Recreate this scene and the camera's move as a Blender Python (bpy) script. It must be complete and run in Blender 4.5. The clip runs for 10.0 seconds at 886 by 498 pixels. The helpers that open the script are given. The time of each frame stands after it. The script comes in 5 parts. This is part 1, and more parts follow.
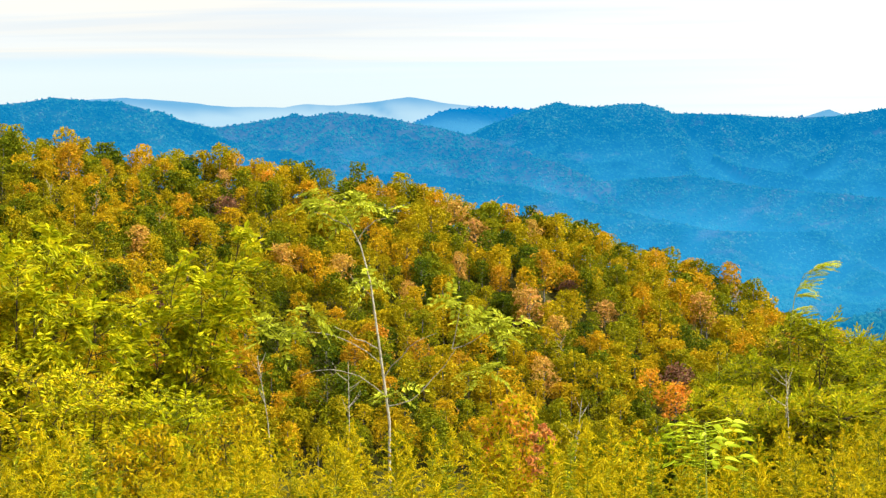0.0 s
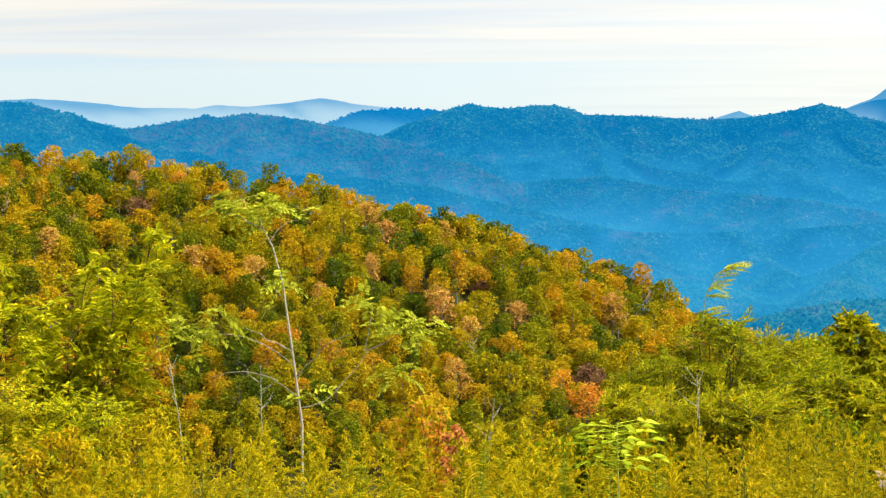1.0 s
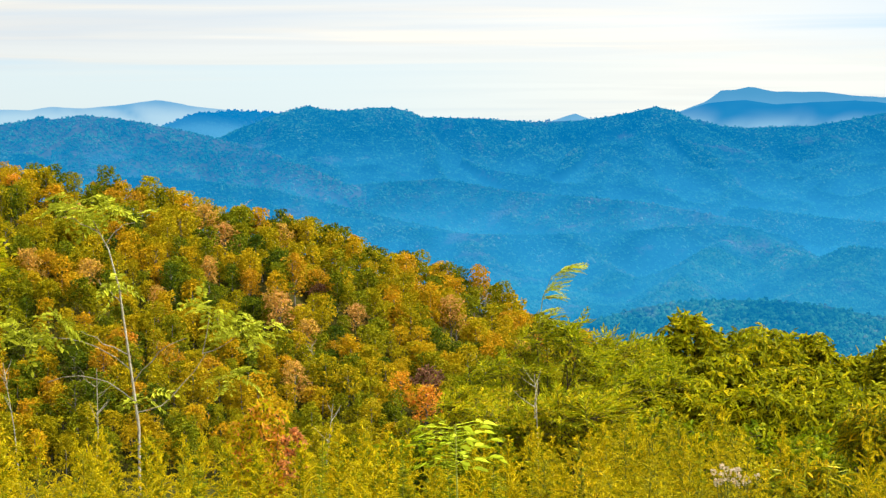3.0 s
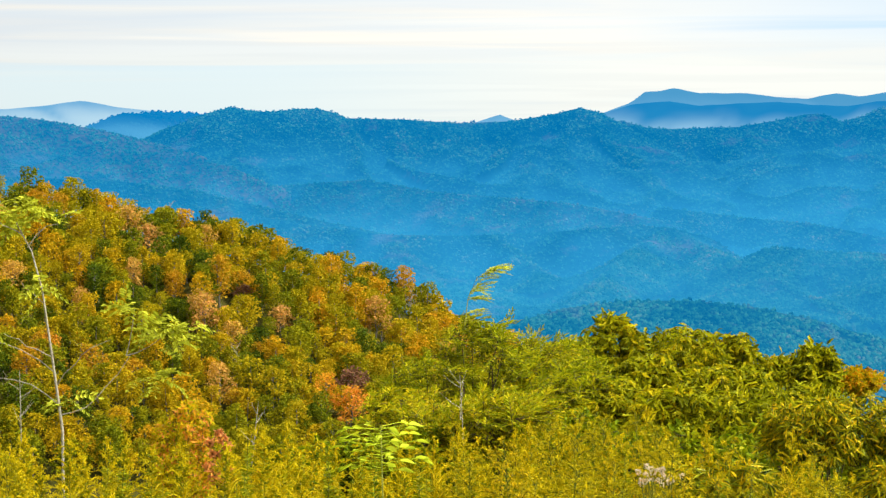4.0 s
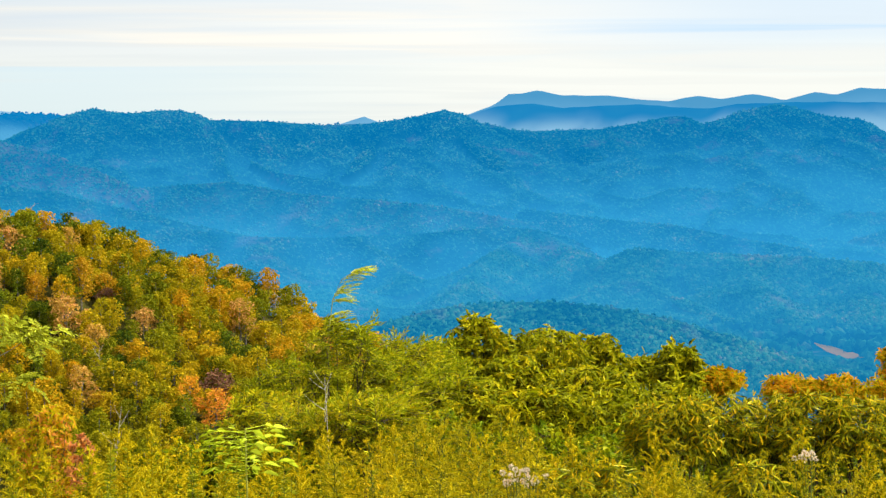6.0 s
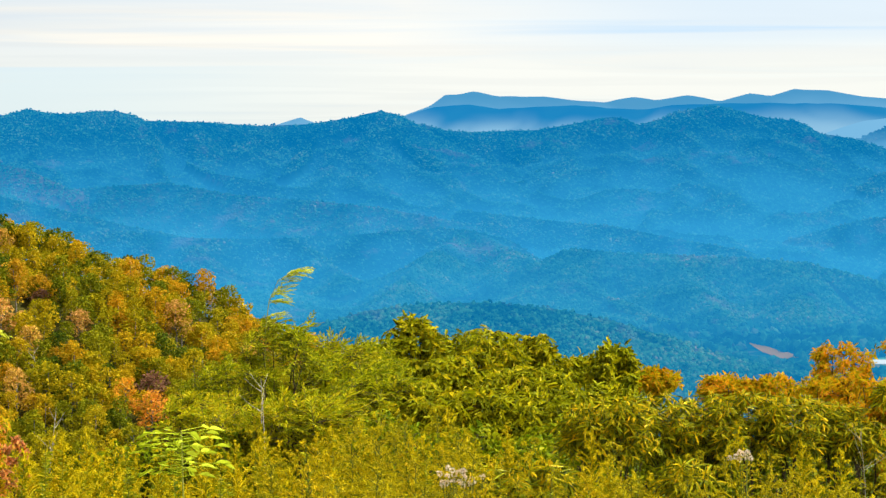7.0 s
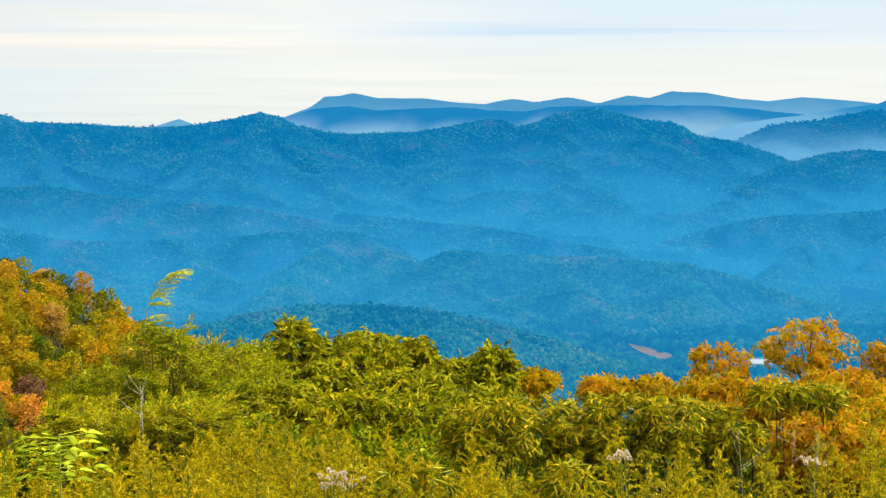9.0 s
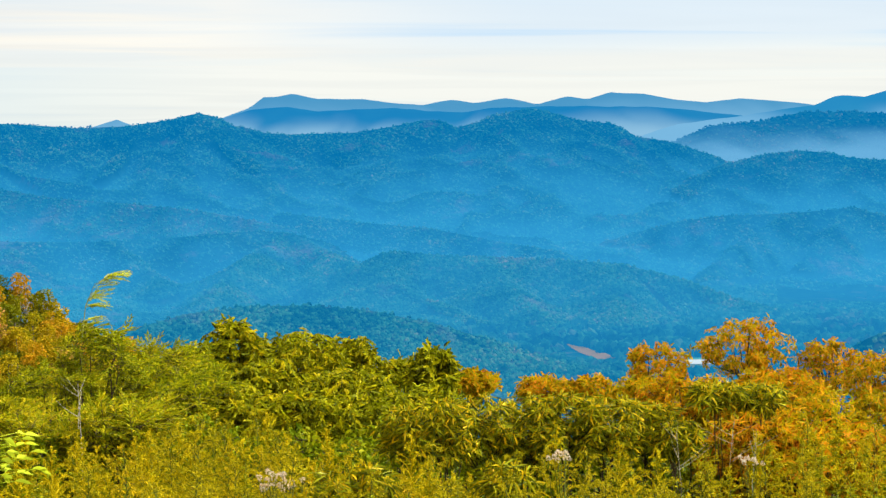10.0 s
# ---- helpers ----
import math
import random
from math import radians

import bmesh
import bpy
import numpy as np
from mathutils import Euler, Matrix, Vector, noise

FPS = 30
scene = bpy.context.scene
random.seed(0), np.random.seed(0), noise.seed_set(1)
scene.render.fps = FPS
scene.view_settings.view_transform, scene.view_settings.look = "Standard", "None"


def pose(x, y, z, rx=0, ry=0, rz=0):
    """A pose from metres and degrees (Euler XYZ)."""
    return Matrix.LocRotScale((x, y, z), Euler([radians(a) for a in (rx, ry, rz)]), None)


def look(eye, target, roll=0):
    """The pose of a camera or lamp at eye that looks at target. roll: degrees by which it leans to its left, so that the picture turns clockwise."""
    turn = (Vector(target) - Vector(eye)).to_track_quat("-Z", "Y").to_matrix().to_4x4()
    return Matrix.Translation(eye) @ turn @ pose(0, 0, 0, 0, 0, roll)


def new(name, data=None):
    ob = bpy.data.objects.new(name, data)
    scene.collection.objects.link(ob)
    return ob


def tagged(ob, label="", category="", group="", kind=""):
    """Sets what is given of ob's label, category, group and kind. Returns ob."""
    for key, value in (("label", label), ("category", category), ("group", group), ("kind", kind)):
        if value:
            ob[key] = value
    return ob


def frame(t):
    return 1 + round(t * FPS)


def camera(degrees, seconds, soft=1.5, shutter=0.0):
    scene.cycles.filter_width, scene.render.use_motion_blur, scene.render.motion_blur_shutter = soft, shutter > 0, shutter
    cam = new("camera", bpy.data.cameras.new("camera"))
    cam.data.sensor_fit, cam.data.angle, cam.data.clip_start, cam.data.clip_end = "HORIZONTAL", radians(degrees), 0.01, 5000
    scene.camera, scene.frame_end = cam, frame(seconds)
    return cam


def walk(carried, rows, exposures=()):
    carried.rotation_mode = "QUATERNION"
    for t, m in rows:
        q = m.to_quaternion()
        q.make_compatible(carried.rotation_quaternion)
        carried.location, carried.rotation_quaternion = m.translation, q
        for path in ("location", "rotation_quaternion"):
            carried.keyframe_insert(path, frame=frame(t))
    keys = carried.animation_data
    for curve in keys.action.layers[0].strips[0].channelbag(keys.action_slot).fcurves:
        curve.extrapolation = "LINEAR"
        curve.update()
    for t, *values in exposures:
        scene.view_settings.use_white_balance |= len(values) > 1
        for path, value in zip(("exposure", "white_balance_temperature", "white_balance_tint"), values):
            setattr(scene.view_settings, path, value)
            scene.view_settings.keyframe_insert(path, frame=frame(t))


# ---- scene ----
# A roadside overlook in autumn mountains: the camera pans on a level tripod head.
LENS, EYE, PITCH, LEAN = 23.3, 1.6, -2.333, 0.816
PAN = [(0.0, 0.0), (0.5, -1.182), (1.0, -2.334), (1.5, -3.436), (2.0, -4.518), (2.5, -5.599), (4.0, -8.648),
       (4.5, -9.595), (5.0, -10.514), (5.5, -11.402), (7.0, -13.957), (7.5, -14.806), (8.0, -15.622), (8.5, -16.394),
       (9.0, -17.154), (9.5, -17.937), (10.0, -18.778)]
cam = camera(LENS, 10.0, soft=1.4)
HEAD = pose(0, 0, 0, PITCH, 0, 0) @ pose(0, 0, 0, 0, LEAN, 0) @ pose(0, 0, 0, 90, 0, 0)
walk(cam, [(t, pose(0, 0, EYE, 0, 0, turn) @ HEAD) for t, turn in PAN],
     [(0.0, 0.21), (0.6, 0.10), (2.5, 0.07), (5.0, 0.04), (8.0, 0.0), (10.0, -0.03)])

# ---- sky and sun: thin bright cloud over a pale sky, soft light from the right ----
SUN_UP, SUN_TURN, SUN_POWER, SKY_POWER, CLOUD_POWER = 36.0, 110.0, 6.7, 0.09, 0.83


def link(tree, a, out, b, into):
    tree.links.new(a.outputs[out], b.inputs[into])


def node(tree, kind, **values):
    n = tree.nodes.new(kind)
    for key, value in values.items():
        n.inputs[key.replace("_", " ")].default_value = value
    return n


def ramp(tree, stops, smooth=False):
    n = tree.nodes.new("ShaderNodeValToRGB")
    els = n.color_ramp.elements
    while len(els) < len(stops):
        els.new(0.5)
    for e, (p, c) in zip(els, stops):
        e.position, e.color = p, (*c, 1) if len(c) == 3 else c
    if smooth:
        n.color_ramp.interpolation = "EASE"
    return n


def math_node(tree, op, a=None, b=None, c=None):
    n = tree.nodes.new("ShaderNodeMath")
    n.operation = op
    for i, v in enumerate((a, b, c)):
        if v is not None:
            n.inputs[i].default_value = v
    return n


world = bpy.data.worlds.new("sky")
scene.world = world
world.use_nodes = True
wt = world.node_tree
wt.nodes.clear()
wsky = wt.nodes.new("ShaderNodeTexSky")
wsky.sky_type, wsky.sun_disc = "NISHITA", False
wsky.sun_elevation, wsky.sun_rotation = radians(SUN_UP), radians(SUN_TURN)
way = wt.nodes.new("ShaderNodeTexCoord")
split = wt.nodes.new("ShaderNodeSeparateXYZ")
link(wt, way, "Generated", split, 0)
# the cloud deck is a level sheet: its streaks lie flatter the nearer they are to the horizon
lift = math_node(wt, "ADD", b=0.02)
link(wt, split, "Z", lift, 0)
lift2 = math_node(wt, "MAXIMUM", b=0.02)
link(wt, lift, 0, lift2, 0)
over = math_node(wt, "DIVIDE", a=1.0)
link(wt, lift2, 0, over, 1)
deck = wt.nodes.new("ShaderNodeVectorMath")
deck.operation = "SCALE"
link(wt, way, "Generated", deck, 0)
link(wt, over, 0, deck, "Scale")
place = wt.nodes.new("ShaderNodeMapping")
place.inputs["Rotation"].default_value = (0, 0, radians(8))
place.inputs["Scale"].default_value = (0.22, 0.55, 0.0)
place.inputs["Location"].default_value = (1.3, 0.35, 0.0)
link(wt, deck, 0, place, 0)
streak = node(wt, "ShaderNodeTexNoise", Scale=1.0, Detail=5.0, Roughness=0.5, Distortion=0.6)
link(wt, place, 0, streak, "Vector")
streaks = ramp(wt, [(0.42, (0, 0, 0)), (0.60, (1, 1, 1))], True)
link(wt, streak, "Fac", streaks, 0)


def between(tree, source, out, a, b, c, d):
    n = tree.nodes.new("ShaderNodeMapRange")
    n.interpolation_type = "SMOOTHSTEP"
    for key, value in zip(("From Min", "From Max", "To Min", "To Max"), (a, b, c, d)):
        n.inputs[key].default_value = value
    link(tree, source, out, n, "Value")
    return n


def times(tree, a, b):
    n = math_node(tree, "MULTIPLY")
    link(tree, a, 0, n, 0)
    link(tree, b, 0, n, 1)
    return n


# clear air shows low over the ridges ahead, and between thin streaks to the right
wob = math_node(wt, "MULTIPLY_ADD", b=0.04)
link(wt, streak, "Fac", wob, 0)
link(wt, split, "Z", wob, 2)
low_gap = times(wt, between(wt, wob, 0, 0.076, 0.062, 0, 0.95), between(wt, split, "X", 0.02, 0.26, 1, 0.3))
veil = math_node(wt, "MULTIPLY_ADD", b=0.5, c=0.62)
link(wt, streaks, 0, veil, 0)
high_gap = times(wt, times(wt, between(wt, split, "Z", 0.040, 0.056, 0, 1), between(wt, split, "X", 0.16, 0.38, 0.0, 1.0)), veil)
thin_gap = math_node(wt, "MULTIPLY", b=0.38)
link(wt, streaks, 0, thin_gap, 0)
gaps = math_node(wt, "MAXIMUM")
link(wt, low_gap, 0, gaps, 0)
link(wt, high_gap, 0, gaps, 1)
gaps2 = math_node(wt, "MAXIMUM")
link(wt, gaps, 0, gaps2, 0)
link(wt, thin_gap, 0, gaps2, 1)
blue = ramp(wt, [(0.0, (0.78, 0.90, 0.91)), (0.34, (0.74, 0.87, 0.91)), (0.46, (0.56, 0.73, 0.90)), (1.0, (0.42, 0.64, 0.88))])
rise = math_node(wt, "MULTIPLY", b=8.0)
link(wt, split, "Z", rise, 0)
link(wt, rise, 0, blue, 0)
clear = wt.nodes.new("ShaderNodeMix")
clear.data_type, clear.blend_type = "RGBA", "ADD"
clear.inputs["Factor"].default_value = SKY_POWER * 0.15
link(wt, blue, 0, clear, "A")
link(wt, wsky, 0, clear, "B")
blend = wt.nodes.new("ShaderNodeMix")
blend.data_type = "RGBA"
# the cloud itself is creamy, with thin greyer streaks
place2 = wt.nodes.new("ShaderNodeMapping")
place2.inputs["Rotation"].default_value = (0, 0, radians(-5))
place2.inputs["Scale"].default_value = (0.16, 0.42, 0.0)
place2.inputs["Location"].default_value = (4.1, 2.2, 0.0)
link(wt, deck, 0, place2, 0)
shade = node(wt, "ShaderNodeTexNoise", Scale=1.0, Detail=4.0, Roughness=0.45, Distortion=0.8)
link(wt, place2, 0, shade, "Vector")
cream = ramp(wt, [(0.34, (0.86, 0.865, 0.84)), (0.45, (0.95, 0.925, 0.85)), (0.56, (1.015, 0.982, 0.89))], True)
link(wt, shade, "Fac", cream, 0)
link(wt, cream, 0, blend, "A")
link(wt, gaps2, 0, blend, "Factor")
link(wt, clear, "Result", blend, "B")
# a clouded sky is more than twice as bright overhead as at the horizon
zenith = math_node(wt, "MULTIPLY_ADD", b=1.7 * CLOUD_POWER, c=CLOUD_POWER)
upper = math_node(wt, "MAXIMUM", b=0.0)
link(wt, split, "Z", upper, 0)
link(wt, upper, 0, zenith, 0)
# the cloud is thinner and brighter towards the sun's side
side_ = between(wt, split, "X", -0.15, 0.28, 1.02, 1.14)
power = times(wt, zenith, side_)
wback = wt.nodes.new("ShaderNodeBackground")
link(wt, power, 0, wback, "Strength")
link(wt, blend, "Result", wback, "Color")
wout = wt.nodes.new("ShaderNodeOutputWorld")
link(wt, wback, 0, wout, 0)

sun = new("sun", bpy.data.lights.new("sun", "SUN"))
sun.data.energy, sun.data.angle, sun.data.color = SUN_POWER, radians(12), (1.0, 0.95, 0.86)
sun.matrix_basis = look((0, 0, 0), (-math.sin(radians(SUN_TURN)) * math.cos(radians(SUN_UP)),
                                    -math.cos(radians(SUN_TURN)) * math.cos(radians(SUN_UP)), -math.sin(radians(SUN_UP))))

# ---- arithmetic ----
RNG = np.random.default_rng(7)


def spot(az, r, z=0.0):
    """The place at a bearing (degrees, clockwise from ahead) and distance."""
    a = radians(az)
    return np.array([r * math.sin(a), r * math.cos(a), z])


def height_at(el, r):
    """The height of what is seen el degrees above the level at distance r."""
    return EYE + r * math.tan(radians(el))


def soft(x):
    x = np.clip(x, 0, 1)
    return x * x * (3 - 2 * x)


def lattice(x, y, seed):
    """Smooth value noise in -1..1 of unit grain."""
    xi, yi = np.floor(x).astype(np.int64), np.floor(y).astype(np.int64)
    fx, fy = soft(x - xi), soft(y - yi)

    def corner(i, j):
        h = (i * 374761393 + j * 668265263 + seed * 1442695041) & 0x7FFFFFFF
        h = ((h ^ (h >> 13)) * 1274126177) & 0x7FFFFFFF
        return ((h ^ (h >> 16)) & 0xFFFF) / 32767.5 - 1
    a = corner(xi, yi) * (1 - fx) + corner(xi + 1, yi) * fx
    b = corner(xi, yi + 1) * (1 - fx) + corner(xi + 1, yi + 1) * fx
    return a * (1 - fy) + b * fy


def rough(x, y, seed, octaves=3):
    return sum(lattice(x * 2 ** k, y * 2 ** k, seed + k) / 2 ** k for k in range(octaves)) / 1.6


class Geo:
    """Gathers vertices and faces of any kind into one mesh."""

    def __init__(self):
        self.v, self.f, self.n, self.tone = [], [], 0, []

    def add(self, v, f, tone=None):
        v = np.asarray(v, float).reshape(-1, 3)
        f = [np.asarray(f, np.int64)] if not isinstance(f, list) or not isinstance(f[0], np.ndarray) else f
        self.v.append(v)
        self.f += [a + self.n for a in f]
        self.n += len(v)
        if tone is not None:
            self.tone.append(np.broadcast_to(tone, len(v)))
        return self

    def mesh(self, name, material, smooth=True):
        me = bpy.data.meshes.new(name)
        v = np.concatenate(self.v)
        loops = np.concatenate([a.ravel() for a in self.f])
        sizes = np.concatenate([np.full(len(a), a.shape[1]) for a in self.f])
        me.vertices.add(len(v))
        me.vertices.foreach_set("co", v.ravel())
        me.loops.add(len(loops))
        me.loops.foreach_set("vertex_index", loops.astype(np.int32))
        me.polygons.add(len(sizes))
        me.polygons.foreach_set("loop_start", (np.cumsum(sizes) - sizes).astype(np.int32))
        me.polygons.foreach_set("use_smooth", np.full(len(sizes), smooth))
        if self.tone:
            me.attributes.new("tone", "FLOAT", "POINT").data.foreach_set("value", np.concatenate(self.tone).astype(np.float32))
        me.update(calc_edges=True)
        me.materials.append(material)
        return me


def part(name, geo, material, parent, label="", smooth=True):
    """One mesh object under a thing or a part."""
    ob = new(name, geo if isinstance(geo, bpy.types.Mesh) else geo.mesh(name, material, smooth))
    ob.parent = parent
    return tagged(ob, label)


def thing(name, at, label, category, group=""):
    ob = new(name)
    ob.location, ob.empty_display_size = at, 0.2
    return tagged(ob, label, category, group)


def unit(a):
    return a / np.maximum(np.linalg.norm(a, axis=-1, keepdims=True), 1e-9)


def tube(points, radii, sides=5):
    """A tapered round stem along a line of points."""
    p, radii = np.asarray(points, float), np.asarray(radii, float)
    d = unit(np.gradient(p, axis=0))
    ref = np.where(np.abs(d[:, 2:3]) > 0.9, [[1.0, 0, 0]], [[0, 0, 1.0]])
    s = unit(np.cross(d, ref))
    u = np.cross(d, s)
    a = np.arange(sides) * 2 * math.pi / sides
    ring = p[:, None] + radii[:, None, None] * (np.cos(a)[None, :, None] * s[:, None] + np.sin(a)[None, :, None] * u[:, None])
    n = len(p)
    i, j = np.meshgrid(np.arange(n - 1), np.arange(sides), indexing="ij")
    k = (j + 1) % sides
    f = np.stack([i * sides + j, i * sides + k, (i + 1) * sides + k, (i + 1) * sides + j], -1).reshape(-1, 4)
    return ring.reshape(-1, 3), f


def bend(a, b, sag, n=6, wob=0.0, rng=RNG):
    """A line from a to b that sags or lifts between, and wobbles."""
    s = np.linspace(0, 1, n)[:, None]
    p = np.asarray(a) * (1 - s) + np.asarray(b) * s
    p[:, 2] += (sag * 4 * s * (1 - s))[:, 0]
    if wob:
        p += rng.normal(0, wob, p.shape) * np.sin(s * math.pi)
    return p


# leaf shapes: along x from stalk to tip, across y, folded up along the midrib
def leaf_shape(outline, fold=0.25, droop=0.12):
    o = np.array(outline, float)
    n = len(o)
    side = np.column_stack([o[:, 0], o[:, 1], fold * o[:, 1] - droop * o[:, 0] ** 2])
    other = side * [1, -1, 1]
    v = np.vstack([[0, 0, 0], side, [1, 0, -droop], other])
    return v, [np.array([list(range(0, n + 2))]), np.array([[0] + list(range(2 * n + 1, n, -1))])]


CLUMP = leaf_shape([(0.5, 0.46)], 0.3, 0.2)
LANCE = leaf_shape([(0.45, 0.17)], 0.3, 0.15)
LEAFLET = leaf_shape([(0.55, 0.26)], 0.2, 0.1)
BROAD = leaf_shape([(0.2, 0.24), (0.5, 0.3), (0.8, 0.17)], 0.3, 0.3)
STRAP = leaf_shape([(0.3, 0.075), (0.7, 0.085)], 0.35, 0.25)
POINTED = leaf_shape([(0.18, 0.15), (0.42, 0.21), (0.72, 0.12)], 0.25, 0.28)
OAK = leaf_shape([(0.24, 0.16), (0.36, 0.06), (0.5, 0.30), (0.62, 0.09), (0.82, 0.2)], 0.25, 0.2)


def leaves(geo, shape, at, along, face, length, width=1.0, tone=None):
    """Many leaves of one shape: where they sit, where they point, and which way they face."""
    tv, tf = shape
    at, along, face = np.atleast_2d(at), unit(np.atleast_2d(along)), np.atleast_2d(face)
    z = unit(face - (face * along).sum(1, keepdims=True) * along + 1e-6)
    y = np.cross(z, along)
    length = np.broadcast_to(length, len(at))[:, None, None]
    v = at[:, None] + length * (tv[None, :, :1] * along[:, None] + width * tv[None, :, 1:2] * y[:, None] + tv[None, :, 2:] * z[:, None])
    step = (np.arange(len(at)) * len(tv))[:, None, None]
    geo.add(v.reshape(-1, 3), [(f[None] + step).reshape(-1, f.shape[1]) for f in tf],
            None if tone is None else np.repeat(tone, len(tv)))


# ---- materials ----
def material(name):
    m = bpy.data.materials.new(name)
    m.use_nodes = True
    m.node_tree.nodes.clear()
    out = m.node_tree.nodes.new("ShaderNodeOutputMaterial")
    return m, m.node_tree, out


def grain_noise(t, scale, detail=3.0, rough_=0.55):
    g = t.nodes.new("ShaderNodeNewGeometry")
    n = node(t, "ShaderNodeTexNoise", Scale=scale, Detail=detail, Roughness=rough_)
    link(t, g, "Position", n, "Vector")
    return n


def mixed(t, kind, fac, a, b):
    m = t.nodes.new("ShaderNodeMix")
    m.data_type, m.blend_type = "RGBA", kind
    m.inputs["Factor"].default_value = fac
    t.links.new(a, m.inputs["A"])
    t.links.new(b, m.inputs["B"])
    return m


def leaf_material(name, colours, by_tree=0.0, patch=3.0, through_=0.33, gloss=0.55, spread=0.5, shine=0.08):
    """Living leaves: each leaf its own tone; by_tree: how far a whole plant has one tone."""
    m, t, out = material(name)
    geo = t.nodes.new("ShaderNodeNewGeometry")
    info = t.nodes.new("ShaderNodeObjectInfo")
    attr = t.nodes.new("ShaderNodeAttribute")
    attr.attribute_name = "tone"
    plant = math_node(t, "ADD")
    link(t, info, "Random", plant, 0)
    link(t, attr, "Fac", plant, 1)
    plant2 = math_node(t, "FRACT")
    link(t, plant, 0, plant2, 0)
    own = math_node(t, "MULTIPLY_ADD", b=1 - by_tree)
    link(t, geo, "Random Per Island", own, 0)
    share = math_node(t, "MULTIPLY", b=by_tree)
    link(t, plant2, 0, share, 0)
    link(t, share, 0, own, 2)
    n = grain_noise(t, patch)
    shift = math_node(t, "MULTIPLY_ADD", b=spread, c=-spread / 2)
    link(t, n, "Fac", shift, 0)
    tone = math_node(t, "ADD")
    link(t, own, 0, tone, 0)
    link(t, shift, 0, tone, 1)
    k = len(colours)
    r = ramp(t, [(i / max(k - 1, 1), c) for i, c in enumerate(colours)])
    link(t, tone, 0, r, 0)
    vary = math_node(t, "MULTIPLY_ADD", b=0.5, c=0.75)
    link(t, geo, "Random Per Island", vary, 0)
    val = node(t, "ShaderNodeHueSaturation", Saturation=1.0)
    link(t, vary, 0, val, "Value")
    link(t, r, 0, val, "Color")
    face = node(t, "ShaderNodeBsdfPrincipled", Roughness=gloss)
    face.inputs["Specular IOR Level"].default_value = shine
    link(t, val, 0, face, "Base Color")
    lit = t.nodes.new("ShaderNodeBsdfTranslucent")
    link(t, val, 0, lit, "Color")
    mx = node(t, "ShaderNodeMixShader", Fac=through_)
    link(t, face, 0, mx, 1)
    link(t, lit, 0, mx, 2)
    link(t, mx, 0, out, 0)
    return m


def bark_material(name, dark, light, scale=40.0):
    m, t, out = material(name)
    n = grain_noise(t, scale, 4.0)
    r = ramp(t, [(0.35, dark), (0.65, light)])
    link(t, n, "Fac", r, 0)
    b = node(t, "ShaderNodeBsdfPrincipled", Roughness=0.85)
    b.inputs["Specular IOR Level"].default_value = 0.12
    link(t, r, 0, b, "Base Color")
    bump = node(t, "ShaderNodeBump", Strength=0.4, Distance=0.01)
    link(t, n, "Fac", bump, "Height")
    link(t, bump, 0, b, "Normal")
    link(t, b, 0, out, 0)
    return m


def ground_material(name, colours, scale):
    m, t, out = material(name)
    n = grain_noise(t, scale, 6.0, 0.65)
    fine = grain_noise(t, scale * 23, 3.0)
    r = ramp(t, [(0.3 + 0.4 * i / (len(colours) - 1), c) for i, c in enumerate(colours)])
    link(t, n, "Fac", r, 0)
    dark = ramp(t, [(0.3, (0.55, 0.55, 0.5)), (0.7, (1, 1, 1))])
    link(t, fine, "Fac", dark, 0)
    mx = mixed(t, "MULTIPLY", 1.0, r.outputs[0], dark.outputs[0])
    b = node(t, "ShaderNodeBsdfPrincipled", Roughness=0.9)
    b.inputs["Specular IOR Level"].default_value = 0.04
    link(t, mx, "Result", b, "Base Color")
    bump = node(t, "ShaderNodeBump", Strength=0.6, Distance=0.3 / scale)
    link(t, fine, "Fac", bump, "Height")
    link(t, bump, 0, b, "Normal")
    link(t, b, 0, out, 0)
    return m


# strength and colours of the haze painted on the massif as emission
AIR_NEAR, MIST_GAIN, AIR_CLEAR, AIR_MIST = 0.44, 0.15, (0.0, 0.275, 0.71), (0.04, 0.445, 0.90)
FOREST = [(0.002, 0.016, 0.012), (0.006, 0.05, 0.028), (0.015, 0.105, 0.05), (0.04, 0.175, 0.08), (0.11, 0.21, 0.10), (0.33, 0.23, 0.18)]


